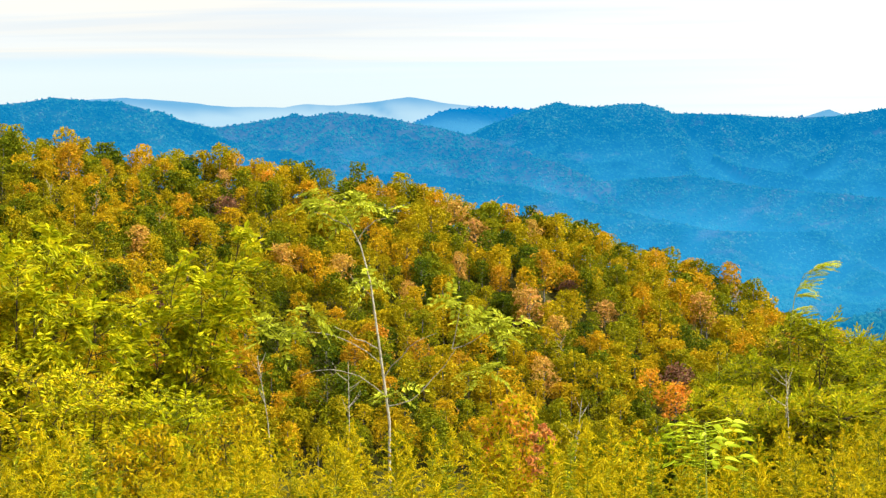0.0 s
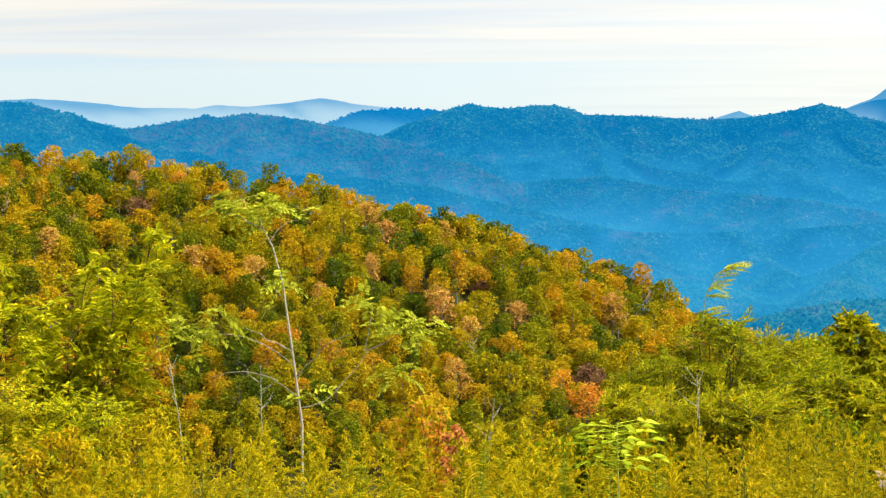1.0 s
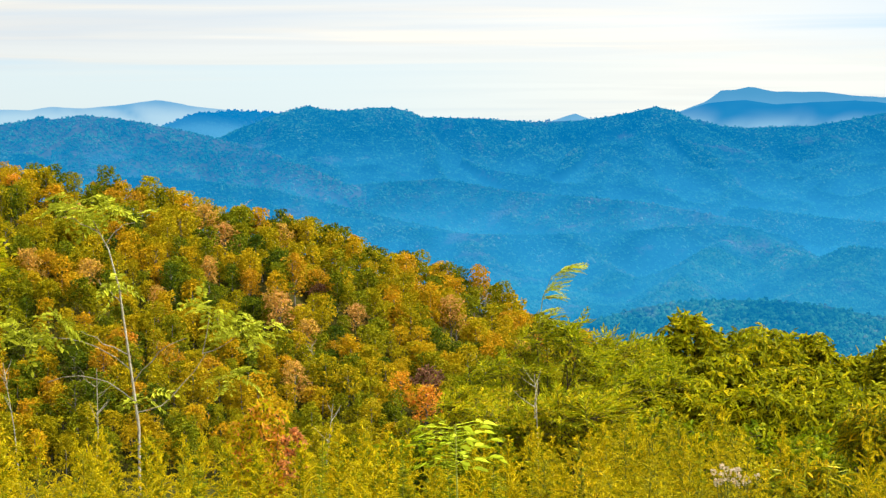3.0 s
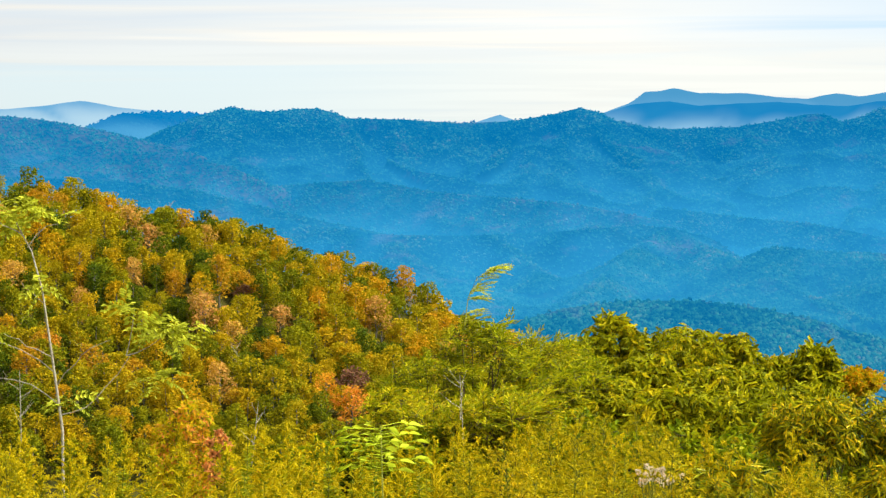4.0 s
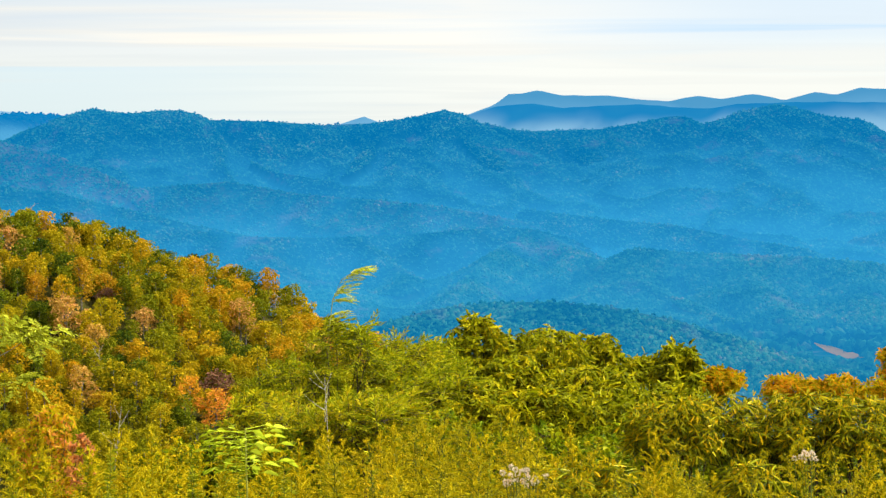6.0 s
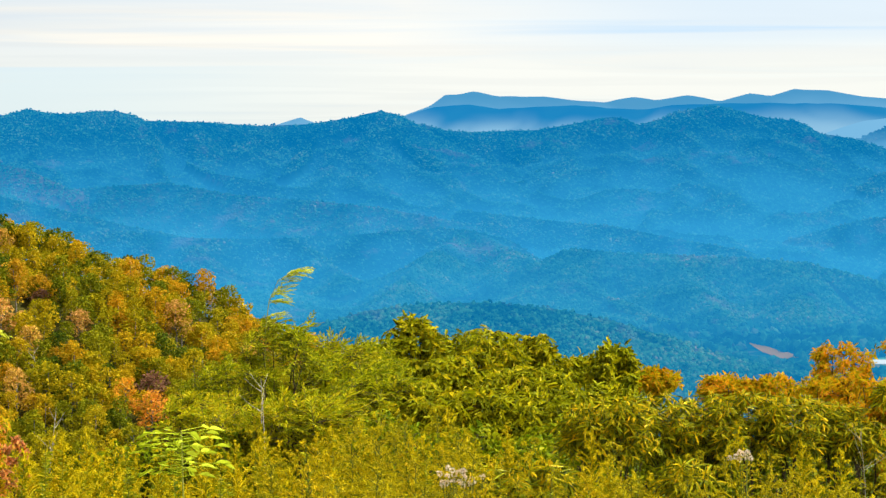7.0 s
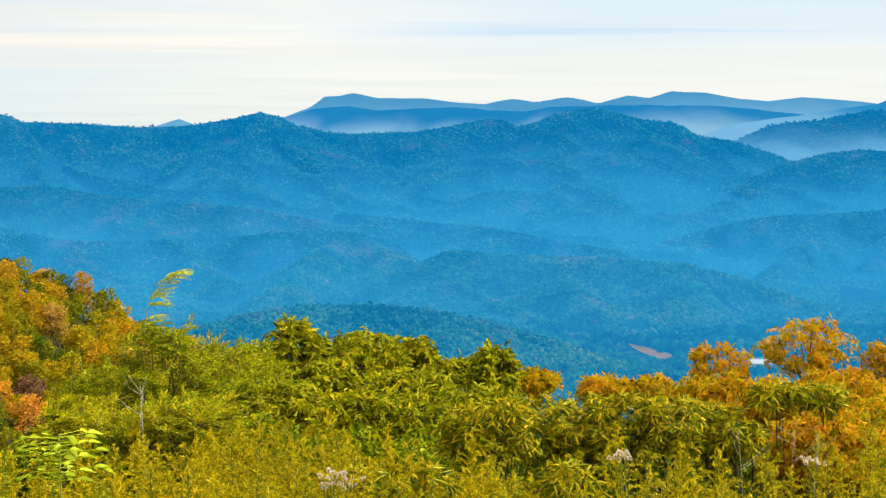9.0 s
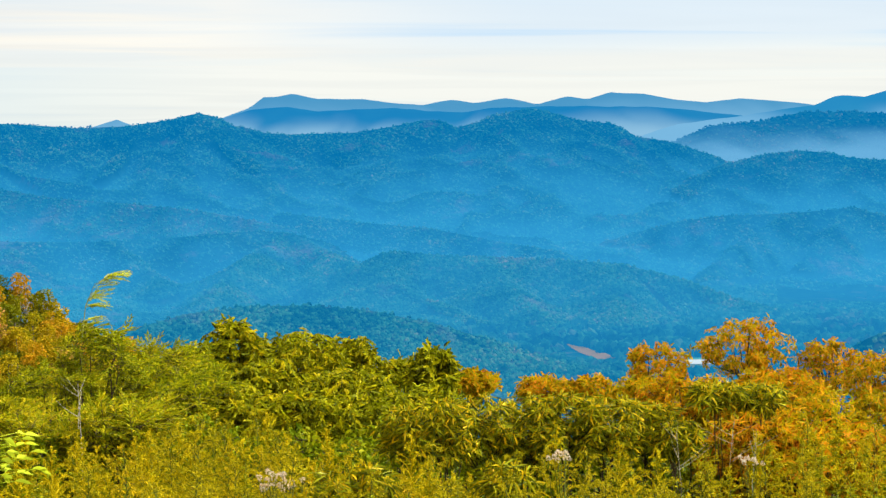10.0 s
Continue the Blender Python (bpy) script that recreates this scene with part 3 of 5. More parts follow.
MASSIF = [
    ("mountain_ridge_1", "wooded blue ridge with trees along its crest", [
        crest_line(2900, [(-22, 1.6), (-11.57, 1.68), (-11.0, 1.72), (-10.19, 1.85), (-9.39, 1.75), (-8.59, 1.73), (-8.0, 1.57), (-7.56, 1.39), (-6.9, 1.22), (-6.23, 1.05), (-5.27, 0.69), (-3.93, 0.22), (-2.0, -0.6)]),
        [(-7.48, 1.48, 2900), (-6.61, 1.02, 2850), (-5.58, 0.63, 2800), (-4.09, 0.35, 2740)],
        [(-10.19, 1.8, 2900), (-9.6, 1.1, 2820), (-9.3, 0.5, 2740)]]),
    ("mountain_ridge_2", "wooded blue ridge with a bare brown shoulder", [
        crest_line(3080, [(-10, 0.4), (-7.2, 0.79), (-5.86, 1.03), (-4.96, 1.15), (-4.14, 1.28), (-3.91, 1.35), (-3.54, 1.27), (-2.79, 1.38), (-1.96, 1.29), (-1.36, 1.19), (-0.31, 0.97), (0.29, 0.83), (1.19, 0.6), (2.53, 0.21), (4, -0.5)]),
        [(-2.88, 1.32, 3080), (-3.34, 0.76, 3010), (-4.54, 0.32, 2940), (-5.59, -0.11, 2870)],
        [(-0.94, 1.07, 3080), (-0.04, 0.44, 3000), (1.46, 0.33, 2960), (2.96, -0.01, 2900), (4.46, -0.71, 2830)]]),
    ("mountain_ridge_3", "long wooded main ridge, deep blue with distance", [
        crest_line(3250, [(-3, -0.6), (-1.23, 0.03), (-0.02, 0.54), (0.89, 0.8), (1.49, 1.05), (2.25, 1.34), (2.85, 1.49), (3.15, 1.55), (3.6, 1.44), (4.05, 1.41), (4.8, 1.48), (5.32, 1.48), (5.69, 1.4), (6.06, 1.22), (7.62, 1.16), (9.16, 1.04), (10.41, 1.07), (11.56, 1.23), (12.31, 1.4), (12.61, 1.34), (12.98, 1.17), (14.11, 0.85), (14.7, 0.8), (16.5, 0.83), (17.54, 0.99), (18.35, 1.14), (18.72, 1.12), (19.16, 0.91), (19.75, 1.07), (20.19, 1.24), (20.99, 1.4), (21.18, 1.42), (21.85, 1.25), (22.37, 1.09), (23.27, 0.97), (24.01, 0.62), (24.91, 0.45), (25.8, 0.14), (26.39, -0.17), (27.27, -0.62), (28.73, -1.38)]),
        [(6.0, 1.2, 3250), (6.37, 0.83, 3190), (6.96, 0.22, 3110), (7.78, -0.17, 3040), (9.28, -0.46, 2980)],
        [(12.31, 1.39, 3250), (12.75, 0.74, 3170), (13.57, 0.2, 3090), (13.94, -0.56, 3000)],
        [(10.8, 1.03, 3240), (10.34, 0.39, 3150), (9.88, -0.2, 3060)],
        [(3.33, 1.45, 3250), (2.57, 0.8, 3160), (2.12, 0.06, 3070), (2.7, -0.54, 2980)],
        [(5.41, 1.4, 3250), (4.8, 0.77, 3160), (4.49, 0.1, 3070)],
        [(15.0, 0.4, 3230), (15.89, 0.28, 3180), (17.08, 0.12, 3130), (16.26, -0.44, 3050), (15.29, -0.8, 2990), (13.93, -1.23, 2920)],
        [(19.52, 0.95, 3240), (19.06, 0.24, 3150), (18.44, -0.51, 3060), (17.53, -1.25, 2960)],
        [(21.18, 1.38, 3250), (21.84, 0.5, 3150), (22.06, -0.41, 3050), (21.44, -1.3, 2950)],
        [(24.01, 0.54, 3240), (23.86, -0.13, 3150), (23.25, -0.87, 3050), (22.94, -1.54, 2960)]]),
    ("mountain_ridge_4", "wooded blue hill standing in mist", [
        crest_line(3050, [(22, -2.5), (23.24, -1.77), (24.74, -0.89), (25.49, -0.48), (26.39, -0.12), (26.83, -0.01), (27.42, 0.12), (28.23, 0.19), (29.03, 0.12), (29.47, 0.0), (30.45, -0.1), (36, -0.3)]),
        [(26.68, -0.1, 3050), (25.49, -0.57, 2990), (24.59, -1.04, 2930)]]),
    ("foothill_1", "wooded spur at the foot of the main ridge", [
        [(3.73, -0.59, 2880), (5.07, -0.51, 2850), (6.57, -0.42, 2820), (8.52, -0.78, 2760), (10.47, -0.96, 2700), (12.28, -1.17, 2650), (14.53, -1.62, 2570)],
        [(14.52, -1.27, 2800), (16.62, -1.56, 2700), (18.42, -1.74, 2620), (20.23, -2.11, 2540), (22.03, -2.44, 2450)]]),
    ("foothill_2", "low wooded blue spur running down into the valley", [
        [(-6, 0.0, 2850), (-3, -0.2, 2820), (-0.05, -0.34, 2800), (1.9, -0.6, 2750), (3.7, -1.07, 2700), (5.65, -1.55, 2640), (7.14, -1.87, 2590)]]),
    ("foothill_3", "wooded blue-green foothills in the valley", [
        [(-4, -0.8, 2650), (1.8, -1.01, 2600), (3.72, -1.34, 2550), (5.35, -1.66, 2500), (7.15, -1.89, 2450), (9.25, -1.95, 2420), (11.52, -1.88, 2400), (13.78, -1.73, 2400), (14.68, -1.8, 2380)],
        [(7.15, -1.89, 2450), (7.74, -2.58, 2340), (8.33, -3.19, 2240), (8.62, -3.8, 2140)],
        [(10.16, -1.94, 2420), (10.75, -2.62, 2310), (11.5, -3.24, 2200)]]),
    ("foothill_4", "wooded nose of a hill facing the viewer", [
        [(14.68, -1.8, 2380), (16.01, -2.54, 2230), (17.65, -3.3, 2080), (19.71, -4.2, 1920), (21.17, -4.94, 1800)],
        [(14.68, -1.8, 2380), (13.77, -2.36, 2250), (13.01, -3.03, 2120), (12.55, -3.55, 2020)]]),
    ("foothill_5", "dark wooded hill sloping down to the valley fields", [
        [(17.36, -2.34, 2150), (19.02, -2.47, 2120), (21.28, -2.58, 2100), (23.53, -2.75, 2080), (25.02, -3.14, 2050), (26.5, -3.68, 2020), (27.83, -4.28, 1980)],
        [(19.77, -2.53, 2110), (20.52, -3.25, 2010), (21.11, -3.93, 1920), (21.7, -4.61, 1820)],
        [(22.93, -2.7, 2085), (23.37, -3.43, 1980), (23.66, -4.18, 1870)]]),
    ("foothill_6", "wooded blue-green hill across the valley", [
        crest_line(2600, [(20, -3.0), (21.28, -2.8), (22.79, -2.22), (24.29, -1.82), (25.04, -1.63), (26.23, -1.49), (28.0, -1.45), (29.46, -1.32), (30.45, -1.52), (36, -2.2)]),
        [(28.0, -1.41, 2600), (26.96, -2.11, 2480), (25.91, -2.85, 2350), (25.46, -3.3, 2280)],
        [(29.6, -1.28, 2600), (28.9, -2.1, 2500), (28.3, -2.75, 2430)]]),
    ("foothill_7", "low wooded hill with autumn crowns in the valley", [crest_line(1450, [(7, -5.5), (8.51, -5.1), (10.74, -4.19), (11.93, -3.88), (13.58, -3.7), (15.23, -3.72), (16.73, -3.87), (18.24, -4.19), (19.74, -4.62), (20.49, -4.9), (21.24, -5.33), (21.99, -5.6), (23.49, -5.9)])]),
    ("foothill_8", "low wooded hill beside the valley fields", [crest_line(1150, [(27, -6.9), (27.96, -6.13), (28.85, -5.46), (29.44, -5.12), (30.43, -4.57), (36, -3.6)])]),
]


def massif(az, rr):
    """Height, how near a crest (1) or deep in a hollow (0), and to which hill it belongs, for places at bearings and distances."""
    az, rr = np.asarray(az, float), np.asarray(rr, float)
    x, y = rr * np.sin(np.radians(az)), rr * np.cos(np.radians(az))
    # the crests wander a little, and ribs and gullies run down from them
    wx, wy = x + 16 * rough(x / 90, y / 90, 301, 2), y + 16 * rough(x / 90, y / 90, 311, 2)
    best, away, owner = np.full(az.shape, VALLEY - 12.0), np.full(az.shape, 400.0), np.zeros(az.shape, int)
    for k, (hill, _, lines) in enumerate(MASSIF):
        fall = 0.68 if hill == "foothill_6" else SLOPE
        top, near = np.full(az.shape, -1e3), np.full(az.shape, 1e3)
        for line in lines:
            p = np.array([spot(a, r, height_at(e, r)) for a, e, r in line])
            for a, b in zip(p[:-1], p[1:]):
                d = b - a
                u = np.clip(((x - a[0]) * d[0] + (y - a[1]) * d[1]) / (d[0] ** 2 + d[1] ** 2), 0, 1)
                off = np.hypot(x - a[0] - u * d[0], y - a[1] - u * d[1])
                woff = np.hypot(wx - a[0] - u * d[0], wy - a[1] - u * d[1])
                off = off + (woff - off) * soft(off / 50)
                high = np.maximum(a[2] + u * d[2] - VALLEY + 12, 1.0)
                z = VALLEY - 12 + high * np.exp(-fall * (np.hypot(off, 6.0) - 6.0) / high) - 1.6
                top, near = np.maximum(top, z), np.where(z > top, off, near)
        owner = np.where(top > best, k, owner)
        away = np.where(top > best, near, away)
        best = np.maximum(best, top)
    rib = np.abs(rough(wx / 75 + 0.4 * rough(x / 160, y / 160, 341, 2), wy / 150, 321, 3))
    z = best - 20 * soft(away / 80) * np.clip(rib * 1.5, 0, 1) * soft((best - VALLEY) / 30) + 5 * soft(away / 60) * rough(x / 40, y / 40, 331, 2) * soft((best - VALLEY) / 30)
    lie = np.clip(1 - away / 130, 0, 1) * 0.55 + 0.45 * np.clip(1 - rib * 2.2, 0, 1)
    return z, lie, owner


a_m, r_m = np.meshgrid(np.linspace(-22, 36, 430), np.concatenate([np.linspace(1010, 2000, 190), np.linspace(2005, 3420, 240)]), indexing="ij")
z_m, lie_m, own_m = massif(a_m, r_m)
rise_m = np.gradient(z_m, axis=1) / np.gradient(r_m, axis=1)
n, m = a_m.shape
i, j = np.meshgrid(np.arange(n - 1), np.arange(m - 1), indexing="ij")
quads = np.stack([i * m + j, i * m + j + 1, (i + 1) * m + j + 1, (i + 1) * m + j], -1).reshape(-1, 4)
x_m = np.stack([r_m * np.sin(np.radians(a_m)), r_m * np.cos(np.radians(a_m)), z_m], -1).reshape(-1, 3)
rng = np.random.default_rng(61)
count = 520000
ta, tr = rng.uniform(-20, 34, count), np.sqrt(rng.uniform(1020.0 ** 2, 3330.0 ** 2, count))
more = 260000
ta, tr = np.append(ta, rng.uniform(7, 32, more)), np.append(tr, np.sqrt(rng.uniform(1250.0 ** 2, 2250.0 ** 2, more)))
count += more
ci = np.clip(np.round((ta + 22) / 58 * (n - 1)).astype(int), 0, n - 1)
cj = np.clip(np.searchsorted(r_m[0], tr), 0, m - 1)
# woods are thick on the slopes that face the valley, thin on their backs and on the flat
keep = (rng.random(count) < np.clip((rise_m[ci, cj] + 0.06) * 2.6, 0.04, 1.0)) & (z_m[ci, cj] > VALLEY + 2) & ((ta > -9) | (tr > 2600)) & ((ta > 6) | (tr > 2250))
keep &= ~((ta > 21.9) & (ta < 23.6) & (tr > 1560) & (tr < 1790)) & ~((ta > 27.6) & (tr > 2130) & (tr < 2300)) & ~((ta > 24.9) & (ta < 26.6) & (tr > 1510) & (tr < 1660))
ta, tr = ta[keep], tr[keep]
pick = rng.permutation(len(ta))[:190000]
ta, tr = ta[pick], tr[pick]
tz, lie_t, own_t = massif(ta, tr)
size_t = (1.25 + tr / 5000.0) * rng.uniform(0.6, 1.25, len(ta))
for k, (name, label, _) in enumerate(MASSIF):
    mine = quads[(own_m.ravel()[quads[:, 0]] == k) & (z_m.ravel()[quads].max(1) > VALLEY - 2)]
    used, back = np.unique(mine, return_inverse=True)
    shared = Geo().add(x_m[used], back.reshape(-1, 4), lie_m.ravel()[used])
    tagged(new(name, shared.mesh(name, brown_floor if k == 1 else shaded_floor)), label, "mountain", kind="structure")
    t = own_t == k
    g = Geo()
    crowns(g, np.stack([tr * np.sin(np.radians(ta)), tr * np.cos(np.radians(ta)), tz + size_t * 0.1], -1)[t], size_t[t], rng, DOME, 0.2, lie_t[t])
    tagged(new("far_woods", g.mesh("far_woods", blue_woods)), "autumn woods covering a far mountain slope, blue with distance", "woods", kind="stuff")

# ---- valley floor: woods, fields and a few farm buildings ----
a_v, r_v = np.meshgrid(np.linspace(4, 40, 60), np.linspace(1150, 2900, 60), indexing="ij")
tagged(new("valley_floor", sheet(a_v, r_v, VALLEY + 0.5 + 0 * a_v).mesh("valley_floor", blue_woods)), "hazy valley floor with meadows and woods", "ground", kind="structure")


def field(label, a0, a1, r0, r1, mat):
    a, r = np.meshgrid(np.linspace(a0, a1, 14), np.linspace(r0, r1, 10), indexing="ij")
    edge = 0.25 * lattice(r / 40, a * 0 + 3, 8)
    tagged(new("field", sheet(a + edge, r + 14 * lattice(a * 2, a * 0, 9), VALLEY + 1.2 + 0.4 * lattice(a * 4, r / 30, 3)).mesh("field", mat)), label, "field", kind="structure")


# the fields' soil and grass, with haze painted over them as even emission
bare = haze_glow_material("distance_ploughed", 0.66, 0.66, -100, -200, (0.08, 0.29, 0.46), (0.08, 0.29, 0.46), [(0.30, 0.14, 0.08), (0.38, 0.19, 0.11)], 0.03)
grass = haze_glow_material("distance_pasture", 0.78, 0.78, -100, -200, (0.03, 0.40, 0.62), (0.03, 0.40, 0.62), [(0.14, 0.24, 0.08), (0.2, 0.28, 0.10)], 0.03)
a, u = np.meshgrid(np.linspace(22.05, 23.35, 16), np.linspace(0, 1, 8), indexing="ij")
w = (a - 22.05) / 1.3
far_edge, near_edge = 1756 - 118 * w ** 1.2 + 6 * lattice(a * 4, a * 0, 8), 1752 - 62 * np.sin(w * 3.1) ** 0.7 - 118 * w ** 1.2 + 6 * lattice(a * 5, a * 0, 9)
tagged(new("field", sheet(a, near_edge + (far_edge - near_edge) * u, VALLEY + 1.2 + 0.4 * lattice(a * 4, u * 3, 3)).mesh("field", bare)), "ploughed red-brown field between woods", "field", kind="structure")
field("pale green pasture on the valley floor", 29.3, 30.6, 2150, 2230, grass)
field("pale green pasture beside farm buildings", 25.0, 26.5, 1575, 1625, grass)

# roofs and walls carry painted haze too: part of their colour is emission
roof_m = haze_glow_material("distance_roof", 0.4, 0.4, -100, -200, (0.12, 0.38, 0.55), (0.12, 0.38, 0.55), [(0.6, 0.62, 0.64), (0.8, 0.8, 0.78)], 0.05)
wall_m = haze_glow_material("distance_wall", 0.5, 0.5, -100, -200, (0.10, 0.36, 0.53), (0.10, 0.36, 0.53), [(0.4, 0.4, 0.38), (0.5, 0.49, 0.45)], 0.05)


def house(az, r, z, length, width, height, turn):
    h = thing("house", spot(az, r, z), "small pale farm building with a light roof in the valley", "house", "farm buildings in the valley")
    h.rotation_euler.z = radians(turn)
    x, y = length / 2, width / 2
    box = [(-x, -y, 0), (x, -y, 0), (x, y, 0), (-x, y, 0), (-x, -y, height), (x, -y, height), (x, y, height), (-x, y, height), (-x, 0, height + y * 0.7), (x, 0, height + y * 0.7)]
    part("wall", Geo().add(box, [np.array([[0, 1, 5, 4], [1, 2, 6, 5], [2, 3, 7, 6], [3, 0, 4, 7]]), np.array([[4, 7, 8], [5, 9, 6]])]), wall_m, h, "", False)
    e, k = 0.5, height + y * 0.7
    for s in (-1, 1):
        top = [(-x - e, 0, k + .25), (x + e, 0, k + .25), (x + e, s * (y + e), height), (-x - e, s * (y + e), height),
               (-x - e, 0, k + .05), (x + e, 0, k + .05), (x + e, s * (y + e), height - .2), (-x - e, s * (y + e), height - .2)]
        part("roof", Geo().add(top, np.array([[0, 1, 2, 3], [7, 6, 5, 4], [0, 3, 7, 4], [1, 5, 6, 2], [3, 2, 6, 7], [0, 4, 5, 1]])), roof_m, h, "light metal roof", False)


for az, r, length, width, height, turn in ((27.52, 2245, 14, 9, 5, 20), (27.9, 2275, 11, 8, 5, 60), (28.8, 2240, 22, 11, 5, 5), (29.15, 2215, 10, 8, 4, 40), (23.1, 1900, 12, 8, 5, 30),
                                           (23.0, 1880, 8, 7, 4, 70), (23.6, 1720, 12, 8, 4, 15), (25.6, 1560, 26, 11, 4, -20), (27.2, 2000, 9, 7, 4, 10)):
    house(az, r, VALLEY + 0.4, length * 0.65, width * 0.65, height * 0.7, turn)

g = Geo()
rng = np.random.default_rng(41)
ta, tr = rng.uniform(17, 34, 14000), rng.uniform(1350, 2880, 14000)
patchy = rough(ta * 0.8, tr / 90, 51) + rng.normal(0, 0.12, 14000)
open_ = ((ta > 21.9) & (ta < 23.45) & (tr < 1760 - 105 * (ta - 22.05)) & (tr > 1600 - 40 * (ta - 22.05))) | ((ta > 29.2) & (ta < 30.7) & (tr > 2070) & (tr < 2240)) | ((ta > 24.9) & (ta < 26.6) & (tr > 1510) & (tr < 1635)) | \
    ((ta > 27.6) & (ta < 29.1) & (tr > 2150) & (tr < 2390)) | ((ta > 22.8) & (ta < 23.3) & (tr > 1800) & (tr < 1910))
keep = (patchy > -0.42) & ~open_
size = rng.uniform(2.4, 5.2, 14000)
crowns(g, np.stack([tr * np.sin(np.radians(ta)), tr * np.cos(np.radians(ta)), VALLEY + size * 0.8], -1)[keep], size[keep], rng, BALL)
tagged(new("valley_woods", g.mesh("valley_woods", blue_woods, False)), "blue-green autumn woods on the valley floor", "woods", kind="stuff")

# ---- the autumn hillside across the draw ----
HILL_A = [-30, -14.4, -11.6, -9.6, -8.7, -6.8, -5.6, -3.3, -1.2, 0.1, 1.2, 2.4, 3.0, 5.1, 7.1, 8.2, 9.2, 10.7, 11.7, 13.5, 18]
HILL_E = [1.3, 0.55, 0.19, -0.14, -0.43, -0.56, -0.57, -0.93, -1.29, -1.69, -1.94, -2.1, -2.42, -3.04, -3.71, -4.31, -5.0, -5.61, -6.08, -7.4, -9.5]
HILL_R, HILL_FRONT, HILL_FOOT = 560.0, 196.0, -92.0


def hill_z(az, r):
    zc = EYE + HILL_R * np.tan(np.radians(np.interp(az, HILL_A, HILL_E)))
    s = np.where(r < HILL_R, 1 - (HILL_R - r) / HILL_FRONT, 1 - (r - HILL_R) / 220.0)
    fold = 0.10 * rough(az * 0.35, r / 77.0, 61) * np.clip(s, 0, 1) * np.clip(1 - s, 0, 1) * 4
    return HILL_FOOT + (zc - HILL_FOOT) * np.clip(s + fold, 0, 1) ** 0.9


litter = ground_material("leaf_litter", [(0.05, 0.045, 0.01), (0.10, 0.085, 0.015), (0.09, 0.10, 0.015)], 0.25)
a_h, r_h = np.meshgrid(np.linspace(-30, 18, 120), np.linspace(363, 782, 60), indexing="ij")
tagged(new("hillside", sheet(a_h, r_h, hill_z(a_h, r_h)).mesh("hillside", litter)), "steep hillside under autumn woods", "hill", kind="structure")

AUTUMN = [(0.038, 0.076, 0.003), (0.10, 0.135, 0.003), (0.185, 0.20, 0.003), (0.28, 0.26, 0.003), (0.37, 0.305, 0.003), (0.445, 0.335, 0.003), (0.52, 0.355, 0.004), (0.59, 0.365, 0.005), (0.65, 0.31, 0.008)]
crown_m = leaf_material("autumn_crown", AUTUMN, by_tree=0.86, patch=0.25, through_=0.2, gloss=0.7, spread=0.22)
rust_m = leaf_material("rust_crown", [(0.62, 0.33, 0.06), (0.66, 0.39, 0.05), (0.60, 0.27, 0.09)], 0.5, 0.4, 0.25, 0.6)
flame_m = leaf_material("orange_crown", [(0.80, 0.31, 0.02), (0.82, 0.42, 0.02), (0.76, 0.25, 0.04)], 0.5, 0.4, 0.3, 0.6)
maroon_m = leaf_material("maroon_crown", [(0.22, 0.09, 0.05), (0.28, 0.13, 0.06), (0.18, 0.08, 0.04)], 0.5, 0.4, 0.2, 0.6)
gold_m = leaf_material("gold_crown", [(0.50, 0.32, 0.01), (0.60, 0.30, 0.01), (0.42, 0.30, 0.01)], 0.5, 0.4, 0.3, 0.6)
bark = bark_material("grey_bark", (0.10, 0.08, 0.06), (0.26, 0.23, 0.19))
pale_bark = bark_material("pale_bark", (0.26, 0.21, 0.13), (0.46, 0.39, 0.27))


def tree_shape(rng, tall, wide, clumps=1000, clump=0.5):
    """Trunk, limbs and crown of one broadleaf tree, as two meshes' worth of geometry."""
    wood, crown = Geo(), Geo()
    top = np.array([rng.normal(0, 0.04) * tall, rng.normal(0, 0.04) * tall, tall * 0.8])
    wood.add(*tube(bend((0, 0, -1.0), top, 0, 6, 0.06 * tall / 6, rng), np.linspace(0.16, 0.04, 6) * tall / 8, 5))
    knots = []
    n = rng.integers(15, 21)
    for i in range(n):
        u = (i + 0.5) / n
        z = tall * (0.26 + 0.68 * u)
        reach = wide * 0.5 * math.sqrt(max(0.05, 1 - (max(0, u - 0.25) / 0.8) ** 2)) * rng.uniform(0.45, 1.0)
        a = i * 2.4 + rng.uniform(-0.6, 0.6)
        k = np.array([reach * math.cos(a), reach * math.sin(a), z])
        wood.add(*tube(bend((0, 0, max(tall * 0.25, z - reach * 0.9)), k, 0.1, 3), [0.06, 0.04, 0.015], 3))
        knots.append((k, wide * rng.uniform(0.13, 0.24)))
    knots.append((np.array([0, 0, tall * 0.9]), wide * 0.2))
    share = np.array([s ** 2 for _, s in knots])
    for (k, s), m in zip(knots, (clumps * share / share.sum()).astype(int)):
        d = unit(rng.normal(0, 1, (m, 3)) + [0, 0, 0.35])
        at = k + d * s * rng.uniform(0.6, 1.12, (m, 1)) * [1, 1, 0.85]
        along = unit(rng.normal(0, 1, (m, 3)) * [1, 1, 0.5] + d * 0.5 - [0, 0, 0.2])
        leaves(crown, CLUMP, at, along, d + rng.normal(0, 0.35, (m, 3)), clump * rng.uniform(0.6, 1.3, m), 1.0)
    return wood, crown


